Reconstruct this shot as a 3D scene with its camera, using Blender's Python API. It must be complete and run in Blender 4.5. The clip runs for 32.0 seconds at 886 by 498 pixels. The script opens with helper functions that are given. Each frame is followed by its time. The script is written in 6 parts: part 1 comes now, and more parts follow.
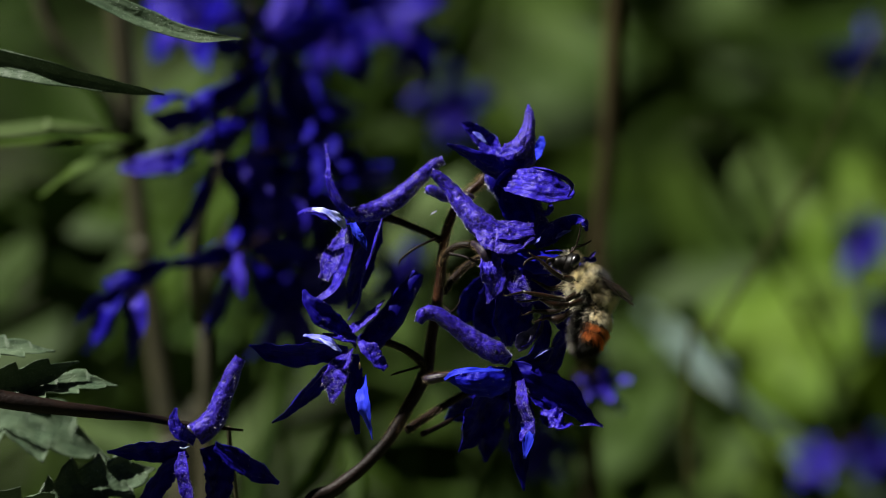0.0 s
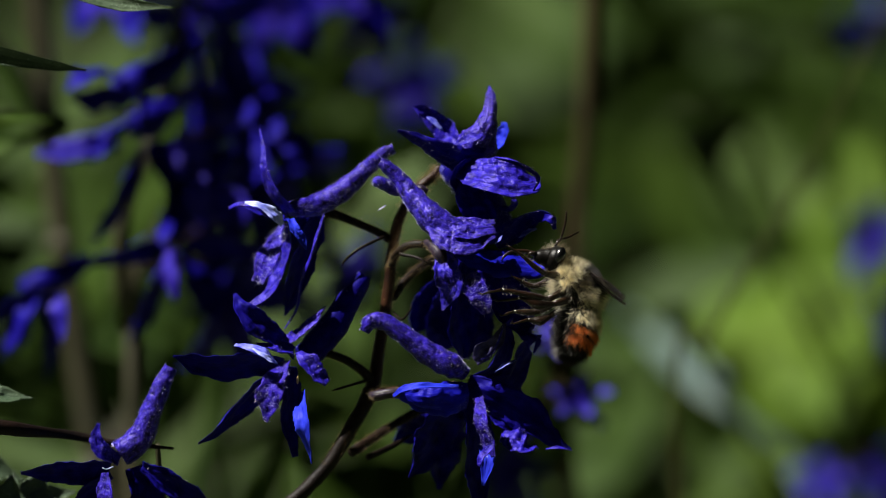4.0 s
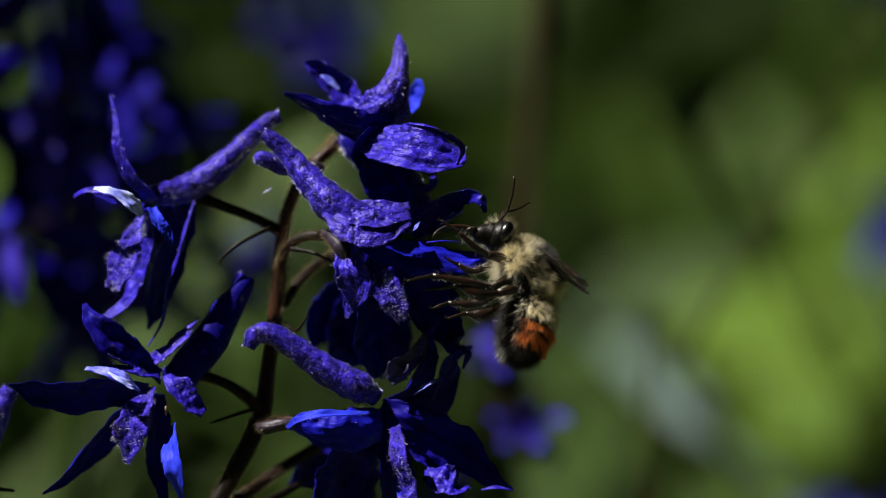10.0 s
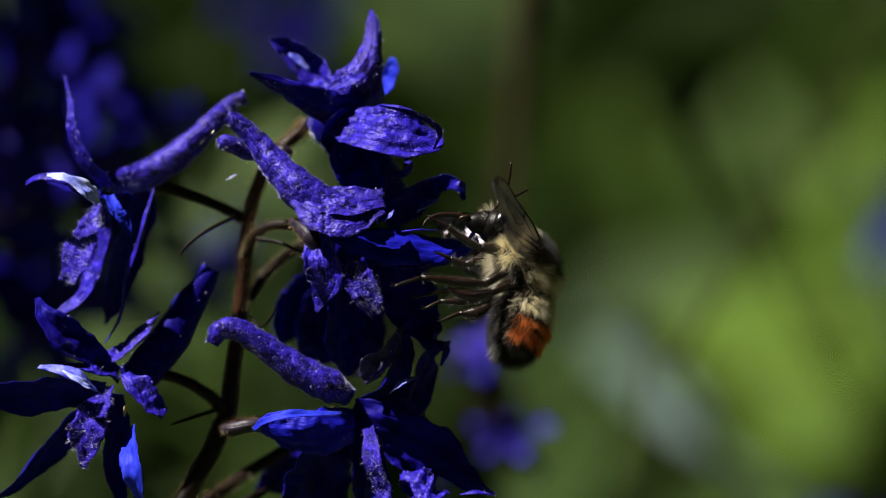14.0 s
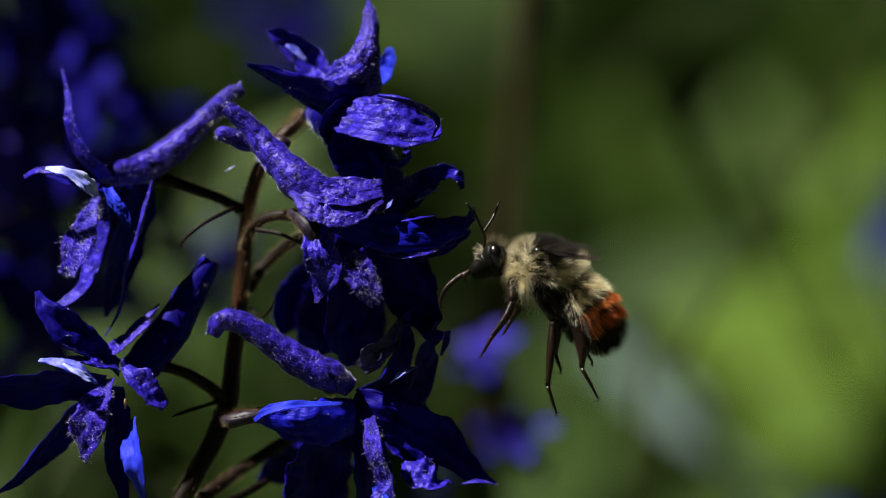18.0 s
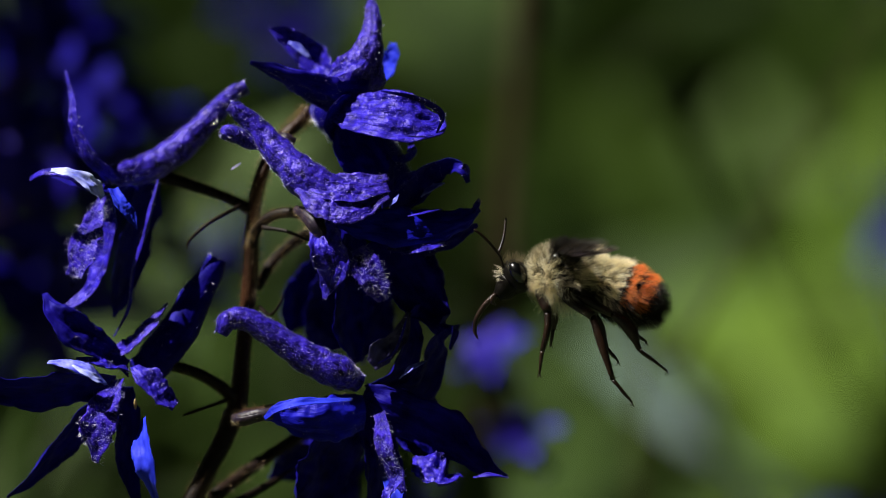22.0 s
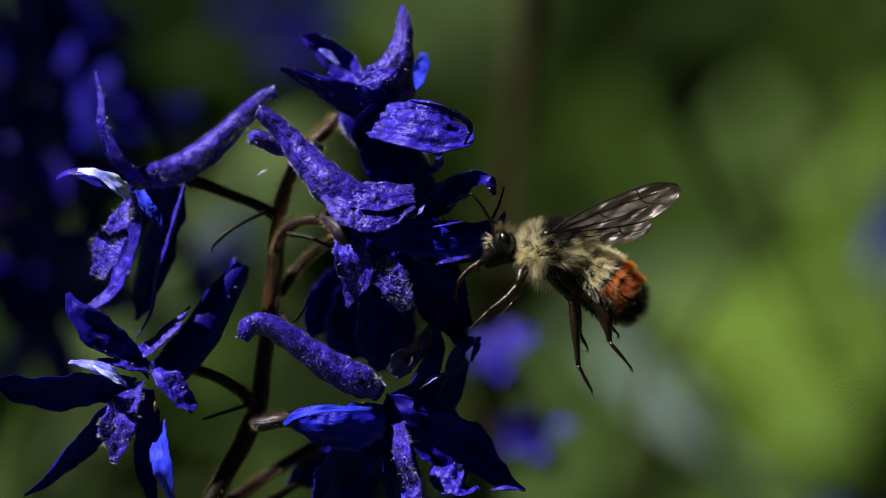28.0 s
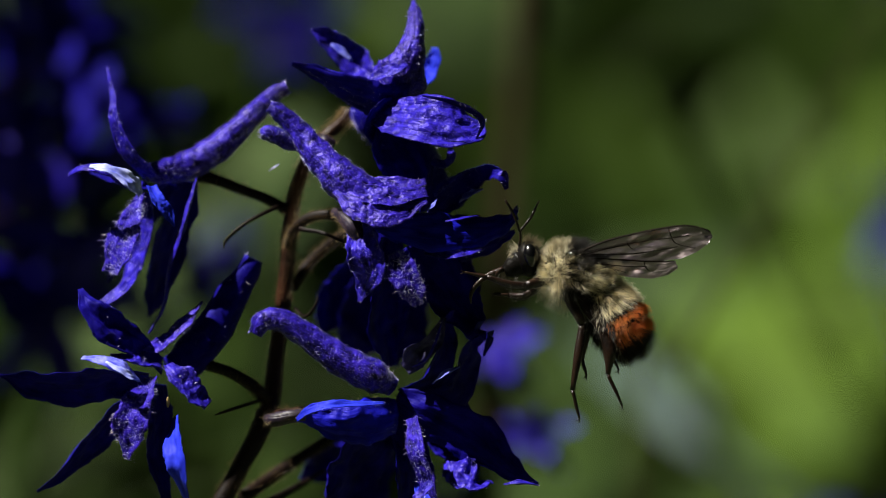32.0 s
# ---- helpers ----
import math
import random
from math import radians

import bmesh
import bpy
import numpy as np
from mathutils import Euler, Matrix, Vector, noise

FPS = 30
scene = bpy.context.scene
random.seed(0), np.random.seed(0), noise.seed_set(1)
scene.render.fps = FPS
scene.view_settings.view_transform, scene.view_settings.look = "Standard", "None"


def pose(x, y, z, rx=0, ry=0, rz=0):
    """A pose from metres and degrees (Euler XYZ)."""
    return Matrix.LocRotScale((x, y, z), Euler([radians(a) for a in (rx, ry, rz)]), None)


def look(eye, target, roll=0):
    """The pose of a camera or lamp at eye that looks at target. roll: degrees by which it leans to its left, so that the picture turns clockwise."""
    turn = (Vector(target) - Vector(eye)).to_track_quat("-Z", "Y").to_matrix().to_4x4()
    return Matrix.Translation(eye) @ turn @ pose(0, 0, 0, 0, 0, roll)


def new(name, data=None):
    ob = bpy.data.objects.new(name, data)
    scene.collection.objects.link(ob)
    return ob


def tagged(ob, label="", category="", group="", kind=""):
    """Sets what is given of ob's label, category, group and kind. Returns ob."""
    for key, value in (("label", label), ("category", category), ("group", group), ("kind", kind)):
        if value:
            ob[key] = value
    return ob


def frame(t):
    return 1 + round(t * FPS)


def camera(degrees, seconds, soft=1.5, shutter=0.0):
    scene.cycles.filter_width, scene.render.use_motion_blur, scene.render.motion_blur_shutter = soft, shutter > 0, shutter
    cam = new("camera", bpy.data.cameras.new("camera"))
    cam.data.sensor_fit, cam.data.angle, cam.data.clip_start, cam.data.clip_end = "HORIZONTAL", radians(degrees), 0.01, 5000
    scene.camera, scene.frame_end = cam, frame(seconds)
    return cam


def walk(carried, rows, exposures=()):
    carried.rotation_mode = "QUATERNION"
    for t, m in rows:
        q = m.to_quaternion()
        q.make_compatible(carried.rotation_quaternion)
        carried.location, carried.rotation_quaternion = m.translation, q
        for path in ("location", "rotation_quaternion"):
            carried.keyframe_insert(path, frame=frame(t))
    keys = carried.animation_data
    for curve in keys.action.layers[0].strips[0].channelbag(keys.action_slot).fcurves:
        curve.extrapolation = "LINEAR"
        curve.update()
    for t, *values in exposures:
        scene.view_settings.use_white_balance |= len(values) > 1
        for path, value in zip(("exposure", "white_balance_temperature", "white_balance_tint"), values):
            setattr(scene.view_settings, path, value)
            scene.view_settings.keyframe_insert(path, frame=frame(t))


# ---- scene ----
# Everything is laid out from the middle of the in-focus raceme: r to the right,
# h upwards across the view, n towards the viewer, all in millimetres.
TILT = radians(10)
CENTRE = Vector((0, 0, 0.48))
RIGHT = Vector((1, 0, 0))
AHEAD = Vector((0, math.cos(TILT), -math.sin(TILT)))
HIGH = Vector((0, math.sin(TILT), math.cos(TILT)))
NEAREST = 3.438


def P(r, h, n=0.0):
    return CENTRE + (RIGHT * r + HIGH * h - AHEAD * n) / 1000


def D(r, h, n=0.0):
    """A direction, by the same three axes."""
    return (RIGHT * r + HIGH * h - AHEAD * n).normalized()


# ---- camera: a long lens that closes in slowly for eleven seconds, then stands still
cam = camera(1.2, 32.0, soft=1.0, shutter=0.3)
cam.data.dof.use_dof = True
cam.data.dof.aperture_fstop = 17
LINE = AHEAD + RIGHT * 0.00809 - HIGH * 0.00088
STAND = CENTRE - AHEAD * NEAREST


def eye_at(t):
    left = min(max(11.4 - t, 0), 11.1) * 0.0462
    return STAND - LINE * (NEAREST * left)


def stance(t):
    e = eye_at(t)
    return look(e, e + AHEAD)


walk(cam, [(t, stance(t)) for t in (0, 0.2, 0.5, 1, 2, 3, 4.5, 6, 7.5, 9, 10, 10.8, 11.3, 11.6, 12.2, 20, 32)])

# ---- daylight: high clear sun from the viewer's left, dark blue sky
world = bpy.data.worlds.new("sky")
scene.world = world
world.use_nodes = True
sky = world.node_tree.nodes.new("ShaderNodeTexSky")
sky.sky_type = "NISHITA"
sky.sun_disc = False
TO_SUN = Vector((-0.54, -0.02, 0.84)).normalized()
sky.sun_elevation = math.asin(TO_SUN.z)
sky.sun_rotation = math.atan2(TO_SUN.x, TO_SUN.y)
sky.altitude = 2500
sky.air_density, sky.dust_density = 0.06, 0.05
world.node_tree.nodes["Background"].inputs["Strength"].default_value = 0.01
world.node_tree.links.new(sky.outputs[0], world.node_tree.nodes["Background"].inputs["Color"])
sun_data = bpy.data.lights.new("sun", "SUN")
sun_data.energy, sun_data.angle, sun_data.color = 5.0, radians(0.5), (1, 0.96, 0.88)
sun = new("sun", sun_data)
sun.matrix_world = look(CENTRE + TO_SUN * 5, CENTRE)
scene.view_settings.exposure = 1.14


# ---- materials
def material(name, dark, light, rough=0.6, scale=400.0, bump=0.3, fine=2500.0, through_light=0.0, metal=0.0,
             speck=None, speck_scale=3500.0, speck_at=0.2, coat=0.0, glow_tint=None, spec=0.5, deep=0.0002, low=0.5, high=0.98, flow=0.0, sheen_tint=None):
    """Two-tone noise colour with a fine grain on top, relief, and light passing through thin tissue."""
    m = bpy.data.materials.new(name)
    m.use_nodes = True
    nt = m.node_tree
    nt.nodes.clear()
    out = nt.nodes.new("ShaderNodeOutputMaterial")
    b = nt.nodes.new("ShaderNodeBsdfPrincipled")
    co = nt.nodes.new("ShaderNodeTexCoord")
    n1 = nt.nodes.new("ShaderNodeTexNoise")
    n1.inputs["Scale"].default_value, n1.inputs["Detail"].default_value = scale, 4
    n2 = nt.nodes.new("ShaderNodeTexNoise")
    n2.inputs["Scale"].default_value, n2.inputs["Detail"].default_value = fine, 3
    nt.links.new(co.outputs["Object"], n1.inputs["Vector"])
    if flow:
        # streaks that run the length of the petal or leaf
        stretch = nt.nodes.new("ShaderNodeMapping")
        stretch.inputs["Scale"].default_value = (0.22, 1.0, 1.0)
        nt.links.new(co.outputs["UV"], stretch.inputs["Vector"])
        nt.links.new(stretch.outputs[0], n2.inputs["Vector"])
        n2.inputs["Scale"].default_value, n2.inputs["Distortion"].default_value = flow, 0.6
    else:
        nt.links.new(co.outputs["Object"], n2.inputs["Vector"])
    add = nt.nodes.new("ShaderNodeMath")
    add.operation = "MULTIPLY_ADD"
    nt.links.new(n2.outputs[0], add.inputs[0])
    add.inputs[1].default_value = 0.5
    nt.links.new(n1.outputs[0], add.inputs[2])
    ramp = nt.nodes.new("ShaderNodeValToRGB")
    ramp.color_ramp.elements[0].position, ramp.color_ramp.elements[0].color = low, (*dark, 1)
    ramp.color_ramp.elements[1].position, ramp.color_ramp.elements[1].color = high, (*light, 1)
    nt.links.new(add.outputs[0], ramp.inputs[0])
    colour = ramp.outputs[0]
    if speck:
        v = nt.nodes.new("ShaderNodeTexVoronoi")
        v.inputs["Scale"].default_value = speck_scale
        nt.links.new(co.outputs["Object"], v.inputs["Vector"])
        r2 = nt.nodes.new("ShaderNodeValToRGB")
        r2.color_ramp.elements[0].position, r2.color_ramp.elements[0].color = speck_at, (1, 1, 1, 1)
        r2.color_ramp.elements[1].position, r2.color_ramp.elements[1].color = speck_at + 0.12, (0, 0, 0, 1)
        nt.links.new(v.outputs["Distance"], r2.inputs[0])
        mix = nt.nodes.new("ShaderNodeMix")
        mix.data_type = "RGBA"
        nt.links.new(r2.outputs[0], mix.inputs[0])
        nt.links.new(colour, mix.inputs[6])
        mix.inputs[7].default_value = (*speck, 1)
        colour = mix.outputs[2]
    nt.links.new(colour, b.inputs["Base Color"])
    b.inputs["Roughness"].default_value = rough
    b.inputs["Metallic"].default_value = metal
    b.inputs["Coat Weight"].default_value = coat
    b.inputs["Specular IOR Level"].default_value = spec
    if sheen_tint:
        b.inputs["Specular Tint"].default_value = (*sheen_tint, 1)
    bp = nt.nodes.new("ShaderNodeBump")
    bp.inputs["Strength"].default_value, bp.inputs["Distance"].default_value = bump, deep
    relief = add.outputs[0]
    if speck:
        dots = nt.nodes.new("ShaderNodeMath")
        dots.operation = "MULTIPLY_ADD"
        dots.inputs[1].default_value = 0.5
        nt.links.new(r2.outputs[0], dots.inputs[0])
        nt.links.new(relief, dots.inputs[2])
        relief = dots.outputs[0]
    nt.links.new(relief, bp.inputs["Height"])
    nt.links.new(bp.outputs[0], b.inputs["Normal"])
    last = b.outputs[0]
    if through_light:
        tr = nt.nodes.new("ShaderNodeBsdfTranslucent")
        if glow_tint:
            tr.inputs["Color"].default_value = (*glow_tint, 1)
        else:
            nt.links.new(colour, tr.inputs["Color"])
        mx = nt.nodes.new("ShaderNodeMixShader")
        mx.inputs[0].default_value = through_light
        nt.links.new(last, mx.inputs[1])
        nt.links.new(tr.outputs[0], mx.inputs[2])
        last = mx.outputs[0]
    nt.links.new(last, out.inputs["Surface"])
    return m


# speck on the petals: hair bases, their sparkle painted in as pale dots.
SPUR = material("violet spur", (0.0016, 0.0008, 0.03), (0.036, 0.019, 0.44), 0.34, 1900, 0.8, 6500, 0.0, spec=0.42, deep=0.0003, low=0.57, high=1.02, speck=(0.2, 0.15, 0.8), speck_scale=5200, speck_at=0.13, flow=3.0, sheen_tint=(0.34, 0.26, 1.0))
# One sepal tissue twice: shade put into this colour, sun into the next.
SEPAL_SHADED = material("blue sepal darkened for shade", (0.0016, 0.001, 0.05), (0.008, 0.0045, 0.21), 0.5, 700, 0.6, 3600, 0.05, spec=0.18, low=0.5, high=0.92, flow=3.0, sheen_tint=(0.12, 0.1, 1.0))
SEPAL_LIT = material("violet blue sepal brightened for sun", (0.003, 0.0017, 0.065), (0.029, 0.0165, 0.46), 0.38, 1500, 0.8, 5200, 0.04, spec=0.4, deep=0.0003, low=0.55, high=0.98, speck=(0.16, 0.12, 0.7), speck_scale=4600, speck_at=0.11, flow=3.2, sheen_tint=(0.32, 0.25, 1.0))
# Clear blue sepal with the sun on it put into the colour.
SEPAL_SUN = material("clear blue sepal brightened for sun", (0.0066, 0.0115, 0.3444), (0.0369, 0.0574, 0.738), 0.5, 500, 0.5, 2600, 0.2, spec=0.25, flow=2.4, sheen_tint=(0.12, 0.1, 1.0))
DEEP = material("deep blue sepal darkened for shade", (0.002, 0.0022, 0.1), (0.01, 0.0105, 0.42), 0.45, 600, 0.8, 3600, 0.05, spec=0.3, low=0.5, high=0.92, flow=2.6, sheen_tint=(0.12, 0.1, 1.0))
BEARD = material("violet bearded petal", (0.004, 0.002, 0.055), (0.04, 0.019, 0.46), 0.45, 1500, 0.9, 6000, 0.05, spec=0.3, deep=0.0004, low=0.56, high=0.96, speck=(0.16, 0.13, 0.7), speck_scale=4000, speck_at=0.14, flow=3.4, sheen_tint=(0.16, 0.13, 1.0))
WHITE = material("white petal", (0.03, 0.05, 0.6), (0.7, 0.76, 0.97), 0.5, 420, 0.4, 1600, 0.15, spec=0.2, low=0.56, high=1.0, flow=1.2)
FUZZ = material("violet white hair", (0.3, 0.27, 0.9), (0.75, 0.72, 1.0), 0.25, 2500, 0.0)
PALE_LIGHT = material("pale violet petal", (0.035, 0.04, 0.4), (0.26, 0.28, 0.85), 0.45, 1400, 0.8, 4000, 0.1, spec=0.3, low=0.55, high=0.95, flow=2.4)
VEIL = material("thin dull violet petal", (0.006, 0.004, 0.05), (0.06, 0.05, 0.16), 0.5, 900, 0.7, 4000, 0.2, spec=0.3, low=0.55, high=0.95, flow=2.4)
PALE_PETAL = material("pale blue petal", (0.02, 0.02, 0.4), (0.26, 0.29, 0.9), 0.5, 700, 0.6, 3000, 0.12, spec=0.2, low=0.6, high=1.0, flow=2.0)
STEM_FUZZ = material("yellowish gland hair", (0.2, 0.13, 0.05), (0.44, 0.32, 0.15), 0.4, 500, 0.0, 2500, 0.3)
STEM = material("brown violet stem", (0.008, 0.0027, 0.0018), (0.034, 0.012, 0.005), 0.42, 420, 0.9, 3200, spec=0.2, flow=2.0)
JOINT = material("greenish violet flower base", (0.005, 0.0025, 0.009), (0.026, 0.016, 0.035), 0.45, 900, 0.8, 3600, spec=0.3, flow=2.4)
# Dark brown of the stalks, with leaf shade also put into the colour.
STEM_DARK_SHADED = material("dark stem darkened for shade", (0.0022, 0.0011, 0.0011), (0.0105, 0.0045, 0.0026), 0.55, 260, 0.7, 2600, spec=0.15, flow=2.0)
STALK = material("green brown stalk", (0.0172, 0.0167, 0.0049), (0.0369, 0.0325, 0.0098), 0.6, 90, 0.5, 900)
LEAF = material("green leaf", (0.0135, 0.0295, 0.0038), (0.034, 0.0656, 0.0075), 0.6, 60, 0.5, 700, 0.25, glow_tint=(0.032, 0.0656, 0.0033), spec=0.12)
# Near-black leaf green: deep shade put into the colour.
LEAF_SHADE = material("green leaf blackened for shade", (0.003, 0.006, 0.0015), (0.008, 0.014, 0.003), 0.6, 60, 0.5, 700, 0.05, spec=0.05)
# Two brighter steps of the leaf green, set where the background looks sunlit.
LEAF_SUNLIT = material("green leaf brightened for sun", (0.0533, 0.1066, 0.0082), (0.0984, 0.164, 0.0148), 0.6, 60, 0.4, 700, 0.35, glow_tint=(0.0984, 0.164, 0.0082), spec=0.12)
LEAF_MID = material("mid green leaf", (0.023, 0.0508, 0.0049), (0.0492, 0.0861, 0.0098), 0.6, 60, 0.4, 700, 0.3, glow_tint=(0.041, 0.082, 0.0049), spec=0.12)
LEAF_PALE = material("greyish pale leaf", (0.052, 0.085, 0.076), (0.09, 0.132, 0.12), 0.5, 90, 0.1, 900, 0.15)
LEAF_NEAR = material("bluish green leaf", (0.0287, 0.0533, 0.0287), (0.082, 0.1189, 0.0697), 0.5, 350, 0.8, 2600, 0.06, speck=(0.164, 0.2214, 0.1558), speck_scale=2600, speck_at=0.12, spec=0.25, deep=0.0004, flow=2.2)
LEAF_SOFT = material("soft green leaf", (0.0451, 0.0779, 0.023), (0.082, 0.1189, 0.041), 0.6, 60, 0.4, 700, 0.3, glow_tint=(0.0656, 0.1066, 0.0246), spec=0.12)
BROWN = material("dull brown stalk", (0.0230, 0.0196, 0.0084), (0.0459, 0.0365, 0.0155), 0.7, 90, 0.5, 900, spec=0.06)
STRAW = material("olive straw stalk", (0.022, 0.026, 0.007), (0.042, 0.046, 0.013), 0.6, 90, 0.5, 900, spec=0.06)
GRASS = material("meadow grass", (0.0164, 0.0451, 0.0049), (0.0492, 0.0984, 0.0131), 0.6, 15, 0.3, 300, 0.25, spec=0.12)
SOIL = material("meadow soil", (0.0164, 0.0246, 0.0066), (0.041, 0.0533, 0.0164), 0.9, 9, 1.0, 160)


# ---- mesh helpers
origin_of = {}


def thing(name, at, label, category, group="", kind=""):
    e = new(name)
    e.empty_display_size = 0.01
    e.location = at
    origin_of[e.name] = Vector(at)
    return tagged(e, label, category, group, kind)


def part(name, bm, mat, parent, label="", pivot=None, smooth=True, kind=""):
    me = bpy.data.meshes.new(name)
    base = origin_of[parent.name]
    mine = Vector(pivot) if pivot is not None else base
    if smooth:
        bmesh.ops.recalc_face_normals(bm, faces=bm.faces)
    bm.transform(Matrix.Translation(-mine))
    bm.to_mesh(me)
    bm.free()
    if smooth:
        me.polygons.foreach_set("use_smooth", [True] * len(me.polygons))
    me.materials.append(mat)
    ob = new(name, me)
    ob.parent = parent
    ob.location = mine - base
    origin_of[ob.name] = mine
    if label or kind:
        tagged(ob, label=label, kind=kind)
    return ob


def glide(pts, steps):
    """Points along a smooth line through pts, with its running parameter from 0 to 1."""
    pts = [Vector(p) for p in pts]
    n = len(pts) - 1
    out = []
    for i in range(steps + 1):
        t = i / steps * n
        k = min(int(t), n - 1)
        f = t - k
        p1, p2 = pts[k], pts[k + 1]
        p0 = pts[k - 1] if k else p1 * 2 - p2
        p3 = pts[k + 2] if k + 2 <= n else p2 * 2 - p1
        out.append(0.5 * (2 * p1 + (p2 - p0) * f + (2 * p0 - 5 * p1 + 4 * p2 - p3) * f * f + (3 * p1 - p0 - 3 * p2 + p3) * f ** 3))
    return out


def between(vals, t):
    x = t * (len(vals) - 1)
    k = min(int(x), len(vals) - 2)
    f = x - k
    f = f * f * (3 - 2 * f) if len(vals) > 2 else f
    return vals[k] * (1 - f) + vals[k + 1] * f


def tube(bm, pts, radii, sides=9, steps=16, squash=1.0, rough=0.0, flat=None, rng=random):
    """A tapered closed tube along pts; radii in millimetres."""
    line = glide(pts, steps)
    flow = bm.loops.layers.uv.verify()
    far = (line[-1] - line[0]).length * 1000
    rings = []
    lean = rng.uniform(0, 6)
    for i, c in enumerate(line):
        d = (line[min(i + 1, steps)] - line[max(i - 1, 0)]).normalized()
        a = d.cross(flat if flat else AHEAD)
        a = (a if a.length > 0.05 else d.cross(RIGHT)).normalized()
        b = a.cross(d).normalized()
        r = between(radii, i / steps) / 1000
        ring = []
        for s in range(sides):
            w = 2 * math.pi * s / sides
            q = r * (1 + rough * math.sin(3 * w + lean + i * 0.9) + rough * rng.uniform(-0.6, 0.6))
            ring.append(bm.verts.new(c + a * (math.cos(w) * q) + b * (math.sin(w) * q * squash)))
        rings.append(ring)
    for r1, r2 in zip(rings, rings[1:]):
        for s in range(sides):
            f = bm.faces.new((r1[s], r1[(s + 1) % sides], r2[(s + 1) % sides], r2[s]))
            i = rings.index(r1)
            for loop, (a, b) in zip(f.loops, ((i, s), (i, s + 1), (i + 1, s + 1), (i + 1, s))):
                loop[flow].uv = (a / steps * far, b / sides * 6.3)
    bm.faces.new(rings[0][::-1])
    bm.faces.new(rings[-1])
    return line


def blade(bm, pts, widths, face, cup=0.25, thick=0.12, steps=16, across=6, ruffle=0.12, rng=random, teeth=0.0, lobes=7, twist=0.0, veins=0.0, crumple=0.0):
    """A petal or leaf: a curved, cupped sheet with real thickness along pts.
    widths: half widths in millimetres from base to tip; face: the way its upper side looks."""
    line = glide(pts, steps)
    flow = bm.loops.layers.uv.verify()
    far = (line[-1] - line[0]).length * 1000
    broad = 2 * max(widths)
    top, low = [], []
    ph = rng.uniform(0, 6)
    for i, c in enumerate(line):
        t = i / steps
        d = (line[min(i + 1, steps)] - line[max(i - 1, 0)]).normalized()
        side = d.cross(face)
        side = (side if side.length > 0.05 else d.cross(HIGH)).normalized()
        up = side.cross(d).normalized()
        if twist:
            q = Matrix.Rotation(twist * (t - 0.3), 3, d)
            side, up = q @ side, q @ up
        w = between(widths, t) / 1000
        ra, rb = [], []
        for j in range(across + 1):
            s = 2 * j / across - 1
            edge = abs(s) ** 2
            lift = cup * w * (s * s - 0.3) + ruffle * w * edge * math.sin(7 * t + ph + 2.2 * s) + ruffle * 0.4 * w * math.sin(13 * t + 3 * s + ph)
            lift += veins * w * abs(math.sin(s * 5.0))
            out = 1 + ruffle * 0.5 * math.sin(9 * t + ph * s)
            if crumple:
                q = Vector((t * 5, s * 1.3, ph * 3))
                lift += crumple * w * (0.9 * noise.noise(q) + 0.45 * noise.noise(q * 2.7) + 0.22 * noise.noise(q * 6.1) + 0.12 * noise.noise(q * 13.7))
                out += crumple * (0.5 * noise.noise(q * 1.9 + Vector((7, 0, 0))) + 0.4 * noise.noise(q * 5.3)) * edge
            if teeth:
                out *= 1 + teeth * (((t * lobes + (0.45 if s > 0 else 0)) % 1) - 0.6) * 1.6
            p = c + side * (w * s * out) + up * lift
            th = thick / 2000 * (1 - 0.7 * edge)
            ra.append(bm.verts.new(p + up * th))
            rb.append(bm.verts.new(p - up * th))
        top.append(ra)
        low.append(rb)
    for i in range(steps):
        for j in range(across):
            f = bm.faces.new((top[i][j], top[i + 1][j], top[i + 1][j + 1], top[i][j + 1]))
            g = bm.faces.new((low[i][j], low[i][j + 1], low[i + 1][j + 1], low[i + 1][j]))
            for loop, (a, b) in zip(list(f.loops) + list(g.loops), ((i, j), (i + 1, j), (i + 1, j + 1), (i, j + 1), (i, j), (i, j + 1), (i + 1, j + 1), (i + 1, j))):
                loop[flow].uv = (a / steps * far + ph * 9, b / across * broad)
        for j in (0, across):
            q = (top[i][j], low[i][j], low[i + 1][j], top[i + 1][j])
            bm.faces.new(q if j == 0 else q[::-1])
    for i in (0, steps):
        for j in range(across):
            q = (top[i][j], top[i][j + 1], low[i][j + 1], low[i][j])
            bm.faces.new(q if i == 0 else q[::-1])
    return line


def hair(bm, root, way, length, thick=0.05, bend=None, cross=True):
    """One tapering hair, two crossed slivers; millimetres."""
    way = way.normalized()
    tip = root + way * (length / 1000) + (bend * (length / 3000) if bend else Vector())
    a = way.orthogonal().normalized()
    b = way.cross(a)
    for s in ((a, b) if cross else (a,)):
        o = s * (thick / 2000)
        bm.faces.new([bm.verts.new(p) for p in (root - o, root + o, tip + o * 0.25, tip - o * 0.25)])


